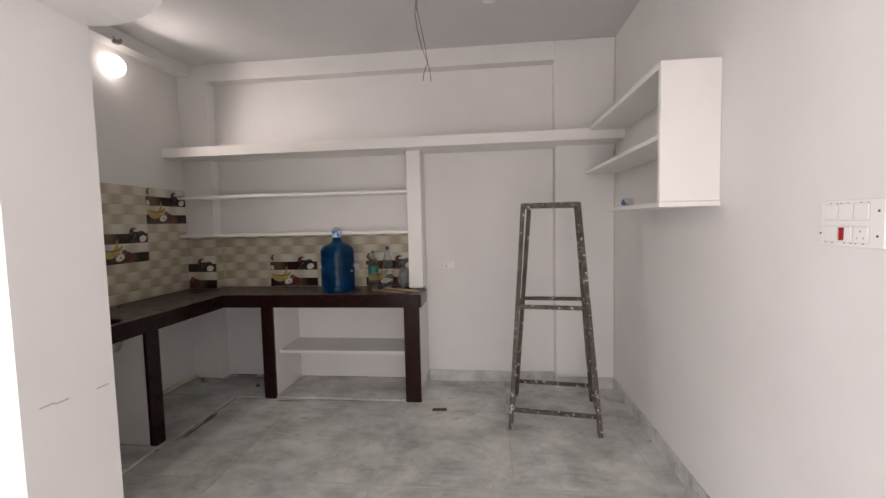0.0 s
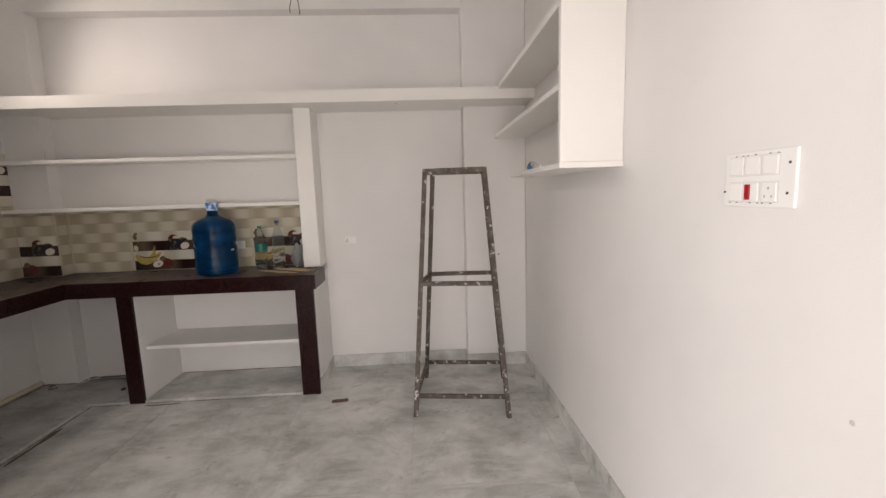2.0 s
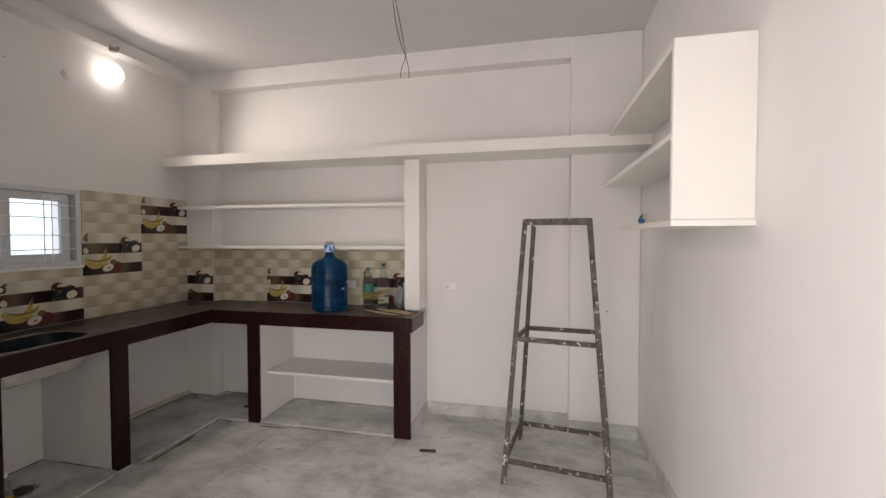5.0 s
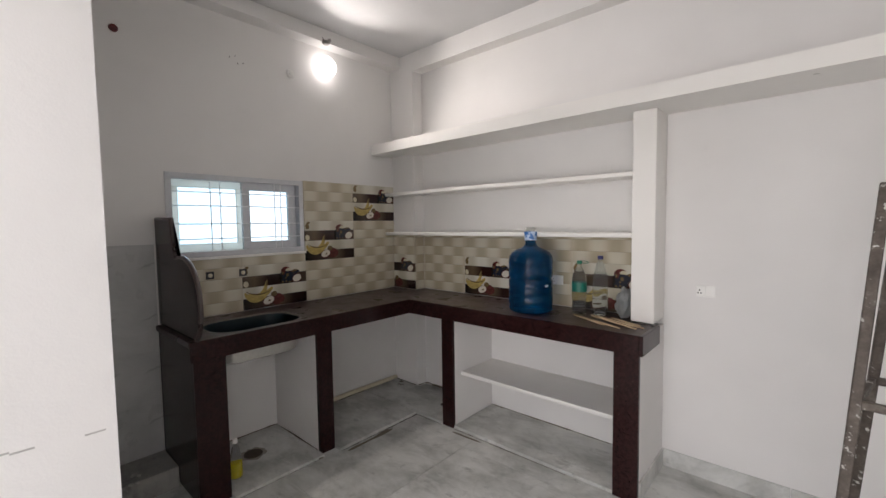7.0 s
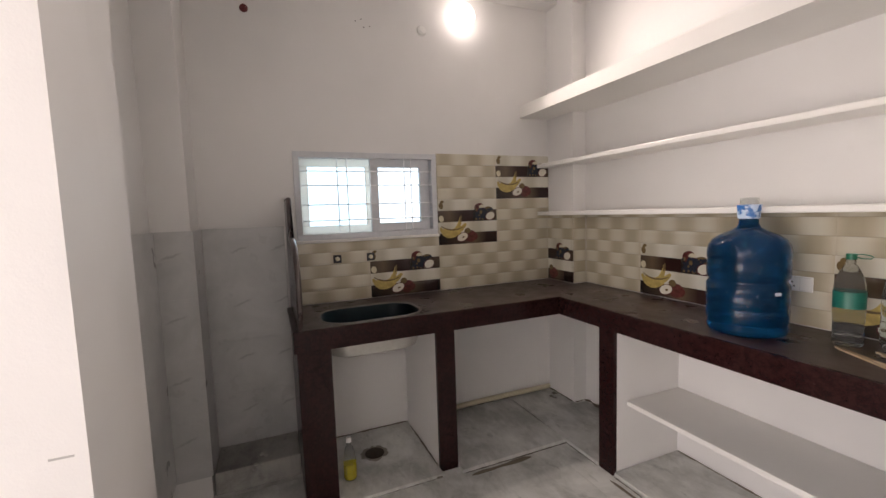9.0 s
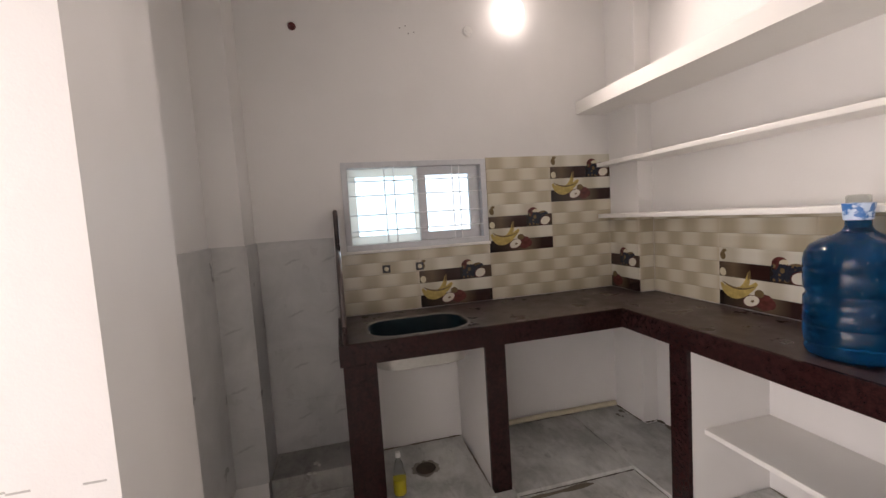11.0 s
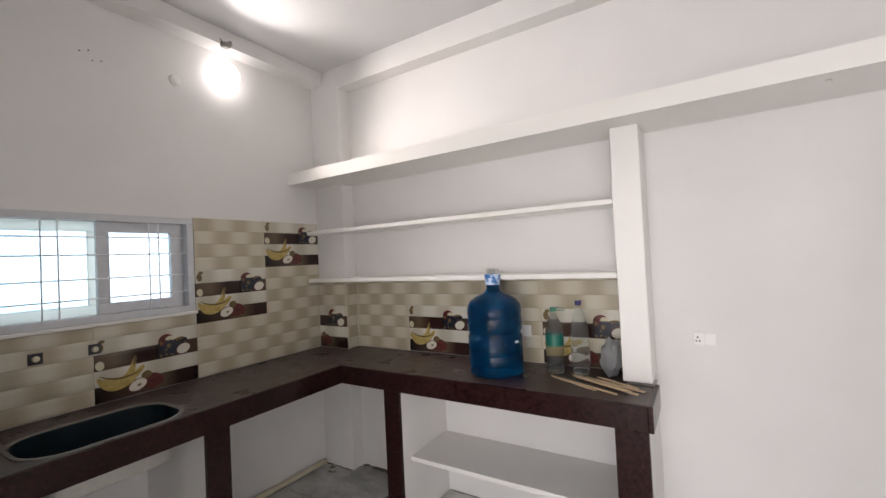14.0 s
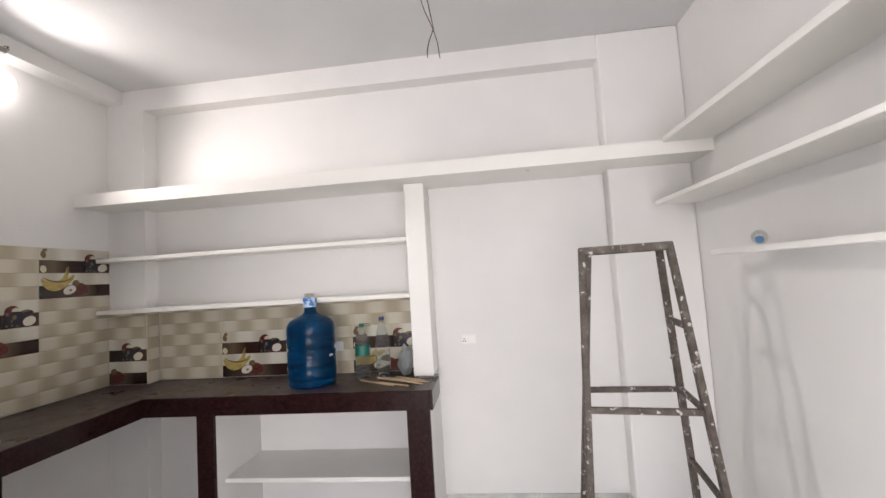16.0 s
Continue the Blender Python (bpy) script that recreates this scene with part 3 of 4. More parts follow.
def smear(name, p, q, width, seed, mat, lab):
    """An uneven thin streak on the floor from p to q."""
    rng = random.Random(seed)
    p, q = Vector((*p, 0)), Vector((*q, 0))
    n = max(6, int((q - p).length / 0.035))
    side = Vector((-(q - p).y, (q - p).x, 0)).normalized()
    bm = bmesh.new()
    rows = []
    for i in range(n + 1):
        c = p.lerp(q, i / n)
        w = width * (0.2 + 0.6 * abs(noise.noise(c * 6 + Vector((seed, 0, 0))))) * (0.3 if i in (0, n) else 1)
        off = side * rng.uniform(-0.05, 0.05) * width
        rows.append([bm.verts.new(c + off + side * k * w / 2 + Vector((0, 0, 0.0007))) for k in (-1, 1)])
    for a, b in zip(rows, rows[1:]):
        bm.faces.new((a[0], a[1], b[1], b[0]))
    return tagged(mesh_object(name, bm, mat), lab, kind="stuff")


SEAM = plain("pale_cement_smear", (0.54, 0.54, 0.505), 0.6, var=0.15, scale=12)
smear("cement_smear", (-0.44, 2.25), (-0.45, 3.38), 0.05, 1, SEAM, "pale cement smear along a slab joint")
smear("cement_smear", (-0.9, 2.72), (0.95, 2.725), 0.045, 2, SEAM, "pale cement smear along a slab joint")
smear("cement_smear", (0.36, 2.745), (0.98, 2.75), 0.05, 7, SEAM, "pale cement smear along a slab joint")
smear("floor_stain", (-1.895, 3.12), (-1.90, 3.50), 0.07, 11, GRIME, "brown damp stain beside the raised marble")
smear("floor_stain", (-1.55, 3.74), (-1.30, 3.752), 0.03, 12, GRIME, "brown damp stain along the marble joint")
smear("cement_smear", (-1.9, 2.70), (-1.15, 2.72), 0.03, 4, SEAM, "pale cement smear along a slab joint")


def rubble(name, x, y, z, size, n, seed, mat, lab):
    rng = random.Random(seed)
    ob = thing(name, (x, y, z), lab, "rubble")
    for k in range(n):
        bm = bmesh.new()
        bmesh.ops.create_icosphere(bm, subdivisions=1, radius=1)
        q = size * rng.uniform(0.4, 1.0)
        for v in bm.verts:
            v.co = Vector((v.co.x * q * rng.uniform(0.7, 1.2), v.co.y * q * rng.uniform(0.6, 1.1), max(0, q * 0.35 + v.co.z * q * 0.45)))
        part("lump", bm, mat, ob, m=pose(rng.uniform(-1, 1) * size * 3, rng.uniform(-1, 1) * size * 2.2, 0, 0, 0, rng.uniform(0, 180)))


DAMP = plain("damp_brown_marble", (0.23, 0.21, 0.175), 0.5, var=0.3, scale=20)
RUBBLE = plain("grey_mortar_crumbs", (0.2, 0.18, 0.155), 0.9, var=0.4)
DUSTY = plain("dark_dust_heap", (0.08, 0.07, 0.058), 0.95, var=0.5)
rubble("mortar_crumbs", -2.0, 2.95, 0.0, 0.016, 7, 3, RUBBLE, "small grey mortar crumbs at the foot of a granite pier")
rubble("dust_heap", -1.78, 4.05, 0.018, 0.03, 7, 5, DUSTY, "dark dust and scraps swept against the wall under the counter")
rubble("mortar_crumbs", -2.42, 4.08, 0.018, 0.02, 5, 8, RUBBLE, "small grey mortar crumbs near the end of the pipe")
rubble("cement_splash", -2.345, 2.10, 0.12, 0.017, 6, 9, SEAM, "dried pale cement crumbs on the edge of the wash platform")

# ---- sink ----
def sink():
    ob = thing("kitchen_sink", (-2.213, 2.685, CT), "inset steel sink with a dark teal lined bowl in the counter", "sink")
    bm = bmesh.new()
    rings = []
    for w, h, r, z in ((0.385, 0.55, 0.14, -0.002), (0.383, 0.548, 0.14, 0.0025), (0.358, 0.521, 0.13, 0.003), (0.350, 0.513, 0.127, -0.004)):
        rings.append([bm.verts.new((x, y, z)) for x, y in rounded(0, 0, w, h, r)])
    for a, b in zip(rings, rings[1:]):
        for i in range(len(a)):
            bm.faces.new((a[i], a[(i + 1) % len(a)], b[(i + 1) % len(b)], b[i]))
    part("rim", bm, RIM, ob, "dusty steel rim", True)
    for name, mat, grow, lab in (("bowl", TEAL, 0.0, "dark teal lined bowl"), ("underside", STEEL, 0.012, "bare steel underside")):
        bm = bmesh.new()
        rings = []
        for w, h, r, z in ((0.350, 0.513, 0.127, -0.004), (0.335, 0.495, 0.12, -0.10), (0.31, 0.46, 0.11, -0.165), (0.22, 0.38, 0.08, -0.185), (0.08, 0.12, 0.03, -0.19)):
            rings.append([bm.verts.new((x, y, z - grow)) for x, y in rounded(0, 0, w + grow, h + grow, r)])
        for a, b in zip(rings, rings[1:]):
            for i in range(len(a)):
                bm.faces.new((a[i], a[(i + 1) % len(a)], b[(i + 1) % len(b)], b[i]))
        bm.faces.new(rings[-1])
        part(name, bm, mat, ob, lab, True)
    part("drain", lathe([(0.0, -0.188), (0.035, -0.188), (0.04, -0.183), (0.04, -0.1895)], 24), STEEL, ob, "round steel drain", True)


sink()


# ---- window ----
def frame_bars(y0, y1, z0, z1, x0, x1, w, bevel=0.003):
    return boxes([((x0, y0, z0), (x1, y1, z0 + w)), ((x0, y0, z1 - w), (x1, y1, z1)), ((x0, y0, z0 + w), (x1, y0 + w, z1 - w)), ((x0, y1 - w, z0 + w), (x1, y1, z1 - w))], bevel)


window = tagged(new("window_1"), "white framed two-panel sliding window with a steel bar grille", kind="structure")
window.location = (LX, WY0, WZ0)
WW, WH = WY1 - WY0, WZ1 - WZ0
part("window_frame", frame_bars(0.0, WW, 0.0, WH, -0.075, 0.008, 0.035), ALU, window, "grey-white outer frame")
part("sash_frame", frame_bars(0.035, 0.48, 0.035, WH - 0.035, -0.072, -0.052, 0.048), GLARE_WHITE, window, "white frame of the rear panel, made translucent to look bright with glare")
part("sash_frame", frame_bars(0.455, 0.835, 0.035, WH - 0.035, -0.045, -0.018, 0.052), ALU, window, "wide frame of the front sliding panel")
part("track", box((-0.07, 0.835, 0.035), (-0.045, WW - 0.035, WH - 0.035), 0.002), ALU, window, "grey frame strip beside the sliding panel")
pane = part("pane", box((-0.064, 0.083, 0.083), (-0.060, 0.432, WH - 0.083)), GLASS, window)
pane2 = part("pane", box((-0.034, 0.507, 0.087), (-0.03, 0.783, WH - 0.087)), GLASS, window)
pane.visible_shadow = pane2.visible_shadow = False
part("window_sill", box((-0.01, -0.01, -0.016), (0.02, WW + 0.006, 0.0), 0.003), SHELF, window, "white sill strip")
for z in (0.115, 0.21, 0.325, 0.41):
    part("grille_bar", tube([(-0.004, 0.012, z), (-0.004, WW - 0.012, z)], 0.0036), GRILL, window)
for y in (0.25, 0.308, 0.672, 0.717):
    part("grille_bar", tube([(0.002, y, 0.03), (0.002, y, WH - 0.03)], 0.0036), GRILL, window)
for y in (0.87,):
    part("grille_bar", tube([(-0.012, y, 0.03), (-0.012, y, WH - 0.03)], 0.004), GRILL, window)
backdrop = structure("backdrop", box((LX - 1.6, 0.0, 0.2), (LX - 1.55, 6.0, 3.4)), OUTSIDE, "hazy bright daylight outside the window")

# ---- lamp, wires, fittings ----
lamp = thing("bulb_lamp", (LX, 3.458, 2.668), "lit round white wall bulb fixed just below the ceiling beam", "light bulb")
part("bulb", lathe([(0.0, 0.108), (0.030, 0.104), (0.058, 0.092), (0.074, 0.072), (0.081, 0.048), (0.078, 0.026), (0.070, 0.014), (0.0, 0.014)], 32), BULB, lamp, "glowing white dome", True, m=pose(0, 0, 0, 0, 90, 0)).visible_shadow = False
part("base_plate", lathe([(0.0, 0.014), (0.052, 0.014), (0.056, 0.008), (0.056, 0.0), (0.0, 0.0)], 28), PLASTIC, lamp, "white mounting plate", True, m=pose(0, 0, 0, 0, 90, 0)).visible_shadow = False

clamp = thing("beam_clamp", (-2.458, 3.414, 2.812), "small grey metal clamp with loose wire ends under the beam", "wire clamp")
part("cup", lathe([(0.0, -0.014), (0.018, -0.013), (0.028, -0.004), (0.033, 0.010), (0.030, 0.011), (0.024, 0.0), (0.0, -0.006)], 20), CLAMP, clamp, "dull grey metal cup", True)
for ex in (((-0.01, 0.028, 0.002), (0.008, 0.038, 0.022), (0.004, 0.03, 0.036), (-0.004, 0.02, 0.034)), ((0.01, -0.026, 0.0), (0.02, -0.036, 0.012), (0.014, -0.04, 0.024)), ((0.02, 0.01, 0.004), (0.03, 0.016, 0.02), (0.022, 0.024, 0.028))):
    part("wire_end", tube(ex, 0.0026), WIRE, clamp, "loose end of wire")

wires = thing("ceiling_wires", (-0.11, 3.01, CZ), "pair of loose dark wires hanging from the ceiling", "hanging wires")
part("hook", tube([(0, 0, 0), (-0.004, 0, -0.012), (-0.020, 0.002, -0.050), (-0.037, 0.003, -0.085)], 0.0045, 8), WIRE, wires, "taped joint of the wires at the ceiling")
for strand in (((-0.037, 0.003, -0.085), (-0.060, 0.004, -0.16), (-0.070, 0.002, -0.25), (-0.056, 0.0, -0.36), (-0.032, 0.0, -0.46), (-0.004, 0.0, -0.535), (0.010, 0.004, -0.59), (0.014, 0.006, -0.645)),
               ((-0.037, 0.003, -0.085), (-0.052, -0.002, -0.15), (-0.057, -0.006, -0.24), (-0.036, -0.006, -0.34), (-0.016, -0.004, -0.44), (-0.002, 0.0, -0.535), (-0.022, 0.0, -0.585), (-0.030, 0.002, -0.615), (-0.030, 0.002, -0.64))):
    part("wire", tube(strand, 0.0019, 6), WIRE, wires)
cover = tagged(mesh_object("ceiling_cover", lathe([(0, -0.010), (0.035, -0.010), (0.045, -0.004), (0.046, 0)], 24), PLASTIC, True), "small round white junction cover on the ceiling", "ceiling fitting")
cover.location = (0.25, 3.43, CZ)


def switchboard():
    ob = thing("switchboard", (RX, 1.876, 1.419), "white modular switchboard with a red indicator and a socket", "switchboard")
    part("plate", box((-0.008, -0.104, -0.068), (0, 0.110, 0.068), 0.003), PLASTIC, ob)
    for r in (0, 1):
        for c in (0, 1, 2):
            y1 = 0.092 - c * 0.052
            z0 = 0.008 if r == 0 else -0.056
            part("surround", frame_bars(y1 - 0.048, y1, z0, z0 + 0.050, -0.0084, -0.008, 0.0008, 0), SEAMP, ob, "thin grey gap round a module")
            for ny in ((y1 - 0.006, y1 - 0.030) if (r + c) % 2 else (y1 - 0.020, y1 - 0.043)):
                z = z0 + (0.0505 if r == 0 else -0.0015)
                part("notch", box((-0.0096, ny - 0.0022, z - 0.001), (-0.0082, ny + 0.0022, z + 0.001)), DARK, ob, "tiny dark notch")
            if r == 1 and c == 2:
                s = part("socket", box((-0.0115, y1 - 0.045, z0 + 0.003), (-0.008, y1 - 0.003, z0 + 0.047), 0.002), PLASTIC, ob, "three-pin socket")
                for dy, dz, w in ((0.0, 0.031, 0.005), (-0.010, 0.012, 0.003), (0.010, 0.012, 0.003)):
                    part("pin_hole", box((-0.0122, y1 - 0.024 + dy - w / 2, z0 + dz), (-0.0113, y1 - 0.024 + dy + w / 2, z0 + dz + 0.006)), GAP, s)
            elif r == 1 and c == 1:
                part("rocker", box((-0.012, y1 - 0.045, z0 + 0.003), (-0.008, y1 - 0.021, z0 + 0.047), 0.002), PLASTIC, ob)
                part("indicator", box((-0.0125, y1 - 0.018, z0 + 0.006), (-0.008, y1 - 0.003, z0 + 0.044), 0.0015), REDP, ob, "red indicator switch")
            else:
                part("rocker", box((-0.0115, y1 - 0.045, z0 + 0.003), (-0.008, y1 - 0.003, z0 + 0.047), 0.002), PLASTIC, ob)
    for y, z in ((0.107, -0.030), (-0.086, 0.034), (-0.084, -0.034)):
        bm = lathe([(0, 0), (0.0033, 0), (0.0033, 0.001), (0, 0.001)], 10)
        part("screw_hole", bm, DARK, ob, m=pose(-0.0082, y, z, 0, -90, 0))


switchboard()


def frame_bars2(hw, hh):
    """A thin upright rectangular outline on a plate that faces -y."""
    return boxes([((-hw, -0.0084, -hh), (hw, -0.0079, -hh + 0.0008)), ((-hw, -0.0084, hh - 0.0008), (hw, -0.0079, hh)), ((-0.0004, -0.0084, -hh), (0.0004, -0.0079, hh))])


def small_socket(x, z, y, lab):
    ob = thing("wall_socket", (x, y, z), lab, "socket")
    part("plate", box((-0.045, -0.008, -0.032), (0.045, 0, 0.032), 0.003), PLASTIC, ob)
    part("frame", frame_bars2(0.0405, 0.0275), SEAMP, ob, "thin seam round the socket")
    for hx, hz in ((-0.028, 0.006), (-0.034, -0.010), (-0.021, -0.010)):
        part("pin_hole", box((hx - 0.003, -0.0086, hz - 0.004), (hx + 0.003, -0.0078, hz + 0.004)), DARK, ob)


small_socket(-0.135, 1.060, BY, "small white socket plate on the bare wall")
small_socket(-1.01, 1.055, BY - 0.008, "small white socket plate on the tiles behind the jar")

for y, z, r, mat, name, lab in ((2.158, 2.542, 0.022, MAROONP, "pipe_plug", "small maroon plug in the wall"), (3.183, 2.558, 0.032, PLASTIC, "ceiling_rose", "round white cable outlet on the wall")):
    ob = tagged(mesh_object(name, lathe([(0, 0.018), (r * 0.45, 0.018), (r * 0.5, 0.012), (r * 0.8, 0.012), (r, 0.0), (0, 0)], 24), mat, True), lab, "wall fitting")
    ob.matrix_world = pose(LX, y, z, 0, 90, 0)
nails = thing("screw_plugs", (LX, 2.808, 2.55), "four small dark screw holes round a patch on the wall", "screw holes")
for dy, dz in ((-0.045, 0.01), (-0.01, 0.025), (0.04, -0.01), (0.005, -0.02)):
    part("screw_hole", lathe([(0, 0.002), (0.0035, 0.002), (0.0035, 0), (0, 0)], 10), HOLE, nails, m=pose(0, dy, dz, 0, 90, 0))
for y, z in ((2.58, 1.142), (2.785, 1.142)):
    ob = thing("water_point", (LX + 0.008, y, z), "capped tap outlet in a dark square cut in the tiles", "pipe outlet", "tap outlets over the sink")
    part("recess", box((0, -0.024, -0.024), (0.003, 0.024, 0.024)), DARK, ob)
    part("pipe_end", lathe([(0, 0.012), (0.009, 0.012), (0.013, 0.008), (0.013, 0)], 16), PVC, ob, "pale pipe end", True, m=pose(0.002, 0, 0, 0, 90, 0))

nail = tagged(mesh_object("nail", tube([(0, 0, 0), (0, -0.02, 0.002)], 0.005), DARK), "dark nail in the column", "nail")
nail.location = (1.038, 4.14, 0.918)

for rows in (((0.942, 1.586), (0.937, 1.628)), ((0.930, 1.760),)):
    mark = tagged(mesh_object("pencil_mark", boxes([((-1.06, y, z - 0.0025), (-1.0595, y + 0.042, z + 0.002)) for z, y in rows]), GAP), "faint grey scratch line on the stub wall", "wall mark")

mark = tagged(mesh_object("wall_scuff", lathe([(0, 0.0006), (0.005, 0.0006), (0.006, 0)], 9), SEAMP), "small grey scuff on the bare wall", "wall mark")
mark.matrix_world = pose(RX, 1.616, 0.939, 0, -90, 0)

# ---- ladder ----
def step_ladder():
    ob = thing("step_ladder", (0.65, 3.63, 0), "paint-spattered rusty steel step ladder standing on the marble floor", "ladder")
    a = radians(-7.6)

    def turn(dx, dy, cx, cy):
        return (cx + dx * math.cos(a) - dy * math.sin(a) - 0.65, cy + dx * math.sin(a) + dy * math.cos(a) - 3.63)
    H = 1.568
    base = {"fl": turn(-0.295, -0.285, 0.687, 3.644), "fr": turn(0.295, -0.285, 0.687, 3.644), "br": turn(0.295, 0.285, 0.687, 3.644), "bl": turn(-0.295, 0.285, 0.687, 3.644)}
    top = {"fl": (-0.178, -0.030), "fr": (0.192, -0.092), "br": (0.212, 0.075), "bl": (-0.125, 0.070)}

    def at(c, z):
        k = z / H
        return (base[c][0] * (1 - k) + top[c][0] * k, base[c][1] * (1 - k) + top[c][1] * k, z)
    for c in ("fl", "fr", "br", "bl"):
        part("leg", beam_bar(at(c, 0), at(c, H - 0.005), 0.03, 0.03, (1, 0, 0)), LADDER, ob)
    for p, q in (("fl", "fr"), ("bl", "br"), ("fl", "bl"), ("fr", "br")):
        part("top_rail", beam_bar(at(p, H - 0.018), at(q, H - 0.018), 0.036, 0.032, (0, 0, 1)), LADDER, ob)
        for z in (0.13, 0.84):
            part("rung", beam_bar(at(p, z), at(q, z), 0.028, 0.02, (0, 0, 1)), LADDER, ob)
    for z in (0.48, 1.19):
        part("rung", beam_bar(at("fr", z), at("br", z), 0.028, 0.02, (0, 0, 1)), LADDER, ob)


step_ladder()


# ---- things on the counter ----
def water_jar():
    ob = thing("water_jar", (-1.068, 3.99, CT), "large translucent blue water jar standing on the dusty counter", "water jar")
    prof = [(0, 0.004), (0.11, 0.0), (0.128, 0.010), (0.132, 0.024), (0.128, 0.040), (0.134, 0.056), (0.134, 0.102), (0.1315, 0.109), (0.134, 0.116), (0.134, 0.150), (0.1325, 0.156), (0.134, 0.162), (0.134, 0.196), (0.127, 0.206), (0.127, 0.217), (0.134, 0.227),
            (0.134, 0.286), (0.1315, 0.293), (0.134, 0.300), (0.135, 0.322), (0.130, 0.350), (0.116, 0.374), (0.088, 0.393), (0.056, 0.406), (0.039, 0.418), (0.032, 0.434), (0.03, 0.50), (0.0, 0.50)]
    part("body", lathe(prof, 40), BLUE, ob, "ribbed blue bottle body", True)
    ob.scale = (1.055, 1.055, 1.02)
    part("neck_wrap", lathe([(0.0325, 0.452), (0.036, 0.455), (0.040, 0.507), (0.0, 0.510)], 28), WRAP, ob, "white and blue wrap round the neck", True)
    part("cap", lathe([(0.0, 0.536), (0.026, 0.534), (0.03, 0.528), (0.03, 0.508), (0, 0.508)], 28), CLEAR, ob, "clear cap", True)
    part("label", box((-0.013, -0.1355, 0.168), (0.011, -0.132, 0.180), 0.001), LABELW, ob, "small white label", m=pose(0, 0, 0, 0, 0, 74))


def bottle(x, y, prof, cap, lab, capmat, label_z=None, scale=1.0):
    ob = thing("plastic_bottle", (x, y, CT), lab, "bottle", "bottles on the counter")
    part("body", lathe(prof, 28), CLEAR, ob, "clear ribbed body", True)
    r, z = cap
    part("cap", lathe([(0, z), (r + 0.004, z), (r + 0.004, z + 0.022), (0, z + 0.023)], 20), capmat, ob, smooth=True)
    if label_z:
        rr = max(p[0] for p in prof) + 0.001
        part("label", lathe([(rr, label_z), (rr, label_z + 0.062)], 28), LABELG, ob, "green paper label", True)
    return ob


water_jar()
strapped = bottle(-0.792, 4.11, [(0, 0.004), (0.04, 0), (0.046, 0.01), (0.042, 0.02), (0.046, 0.03), (0.042, 0.04), (0.046, 0.05), (0.042, 0.06), (0.046, 0.07), (0.042, 0.08), (0.046, 0.09), (0.047, 0.13), (0.047, 0.21), (0.044, 0.24), (0.035, 0.27), (0.02, 0.30), (0.014, 0.31), (0.014, 0.33)],
       (0.012, 0.325), "clear ribbed bottle with a green cap and label beside the jar", GREENP, 0.145)
strapped.scale = (0.95, 0.95, 0.96)
part("carry_loop", tube([(0.014, 0.0, 0.343), (0.034, -0.004, 0.347), (0.058, -0.006, 0.343), (0.066, -0.006, 0.337), (0.058, -0.006, 0.332), (0.034, -0.004, 0.331), (0.014, 0.0, 0.334)], 0.0022, 6), GREENP, strapped, "thin green carrying loop")
bottle(-0.668, 4.13, [(0, 0.01), (0.03, 0.0), (0.038, 0.012), (0.045, 0.04), (0.045, 0.19), (0.040, 0.24), (0.029, 0.29), (0.018, 0.325), (0.013, 0.335), (0.013, 0.35)],
       (0.012, 0.345), "tall clear dusty bottle with a navy cap on the counter", NAVY)



def plastic_bag(x, y):
    bm = bmesh.new()
    bmesh.ops.create_icosphere(bm, subdivisions=4, radius=1)
    for v in bm.verts:
        n = v.co.normalized()
        k = 1 + 0.28 * noise.noise(n * 2.2) + 0.12 * noise.noise(n * 6)
        v.co = Vector((n.x * 0.05 * k, n.y * 0.06 * k, 0.088 + n.z * 0.088 * k))
        v.co.z = max(v.co.z, 0.0)
    ob = tagged(mesh_object("plastic_bag", bm, BAG, True), "crumpled translucent plastic bag against the post", "plastic bag")
    ob.location = (x, y, CT)


plastic_bag(-0.525, 4.15)
sticks = thing("wood_strips", (-0.55, 3.975, CT), "small bundle of thin pale wooden strips lying on the counter", "wood strips")
for i, (x0, y0, x1, y1, z) in enumerate(((-0.76, 4.03, -0.43, 3.86, 0.004), (-0.75, 4.02, -0.52, 3.88, 0.004), (-0.64, 4.03, -0.35, 3.87, 0.010), (-0.66, 4.05, -0.38, 3.90, 0.011), (-0.60, 4.06, -0.33, 3.93, 0.005), (-0.55, 4.08, -0.36, 3.97, 0.005), (-0.62, 4.02, -0.40, 3.88, 0.017))):
    part("strip", beam_bar((x0 + 0.52, y0 - 3.97, z), (x1 + 0.52, y1 - 3.97, z), 0.012, 0.006, (0, 1, 0), bevel=0.001), STICK, sticks)

shelf_bottle = thing("lying_bottle", (1.10, 3.33, 1.547), "clear plastic bottle with a blue cap lying on the lowest board", "bottle", rz=-32)
part("body", lathe([(0, -0.06), (0.023, -0.06), (0.028, -0.053), (0.028, 0.023), (0.021, 0.045), (0.012, 0.056), (0.012, 0.064)], 24), CLEAR, shelf_bottle, smooth=True, m=pose(0, 0, 0.003, 90, 0, 0))
part("cap", lathe([(0, 0.06), (0.014, 0.06), (0.014, 0.076), (0, 0.076)], 18), BLUECAP, shelf_bottle, "blue cap", True, m=pose(0, 0, -0.008, 90, 0, 0))

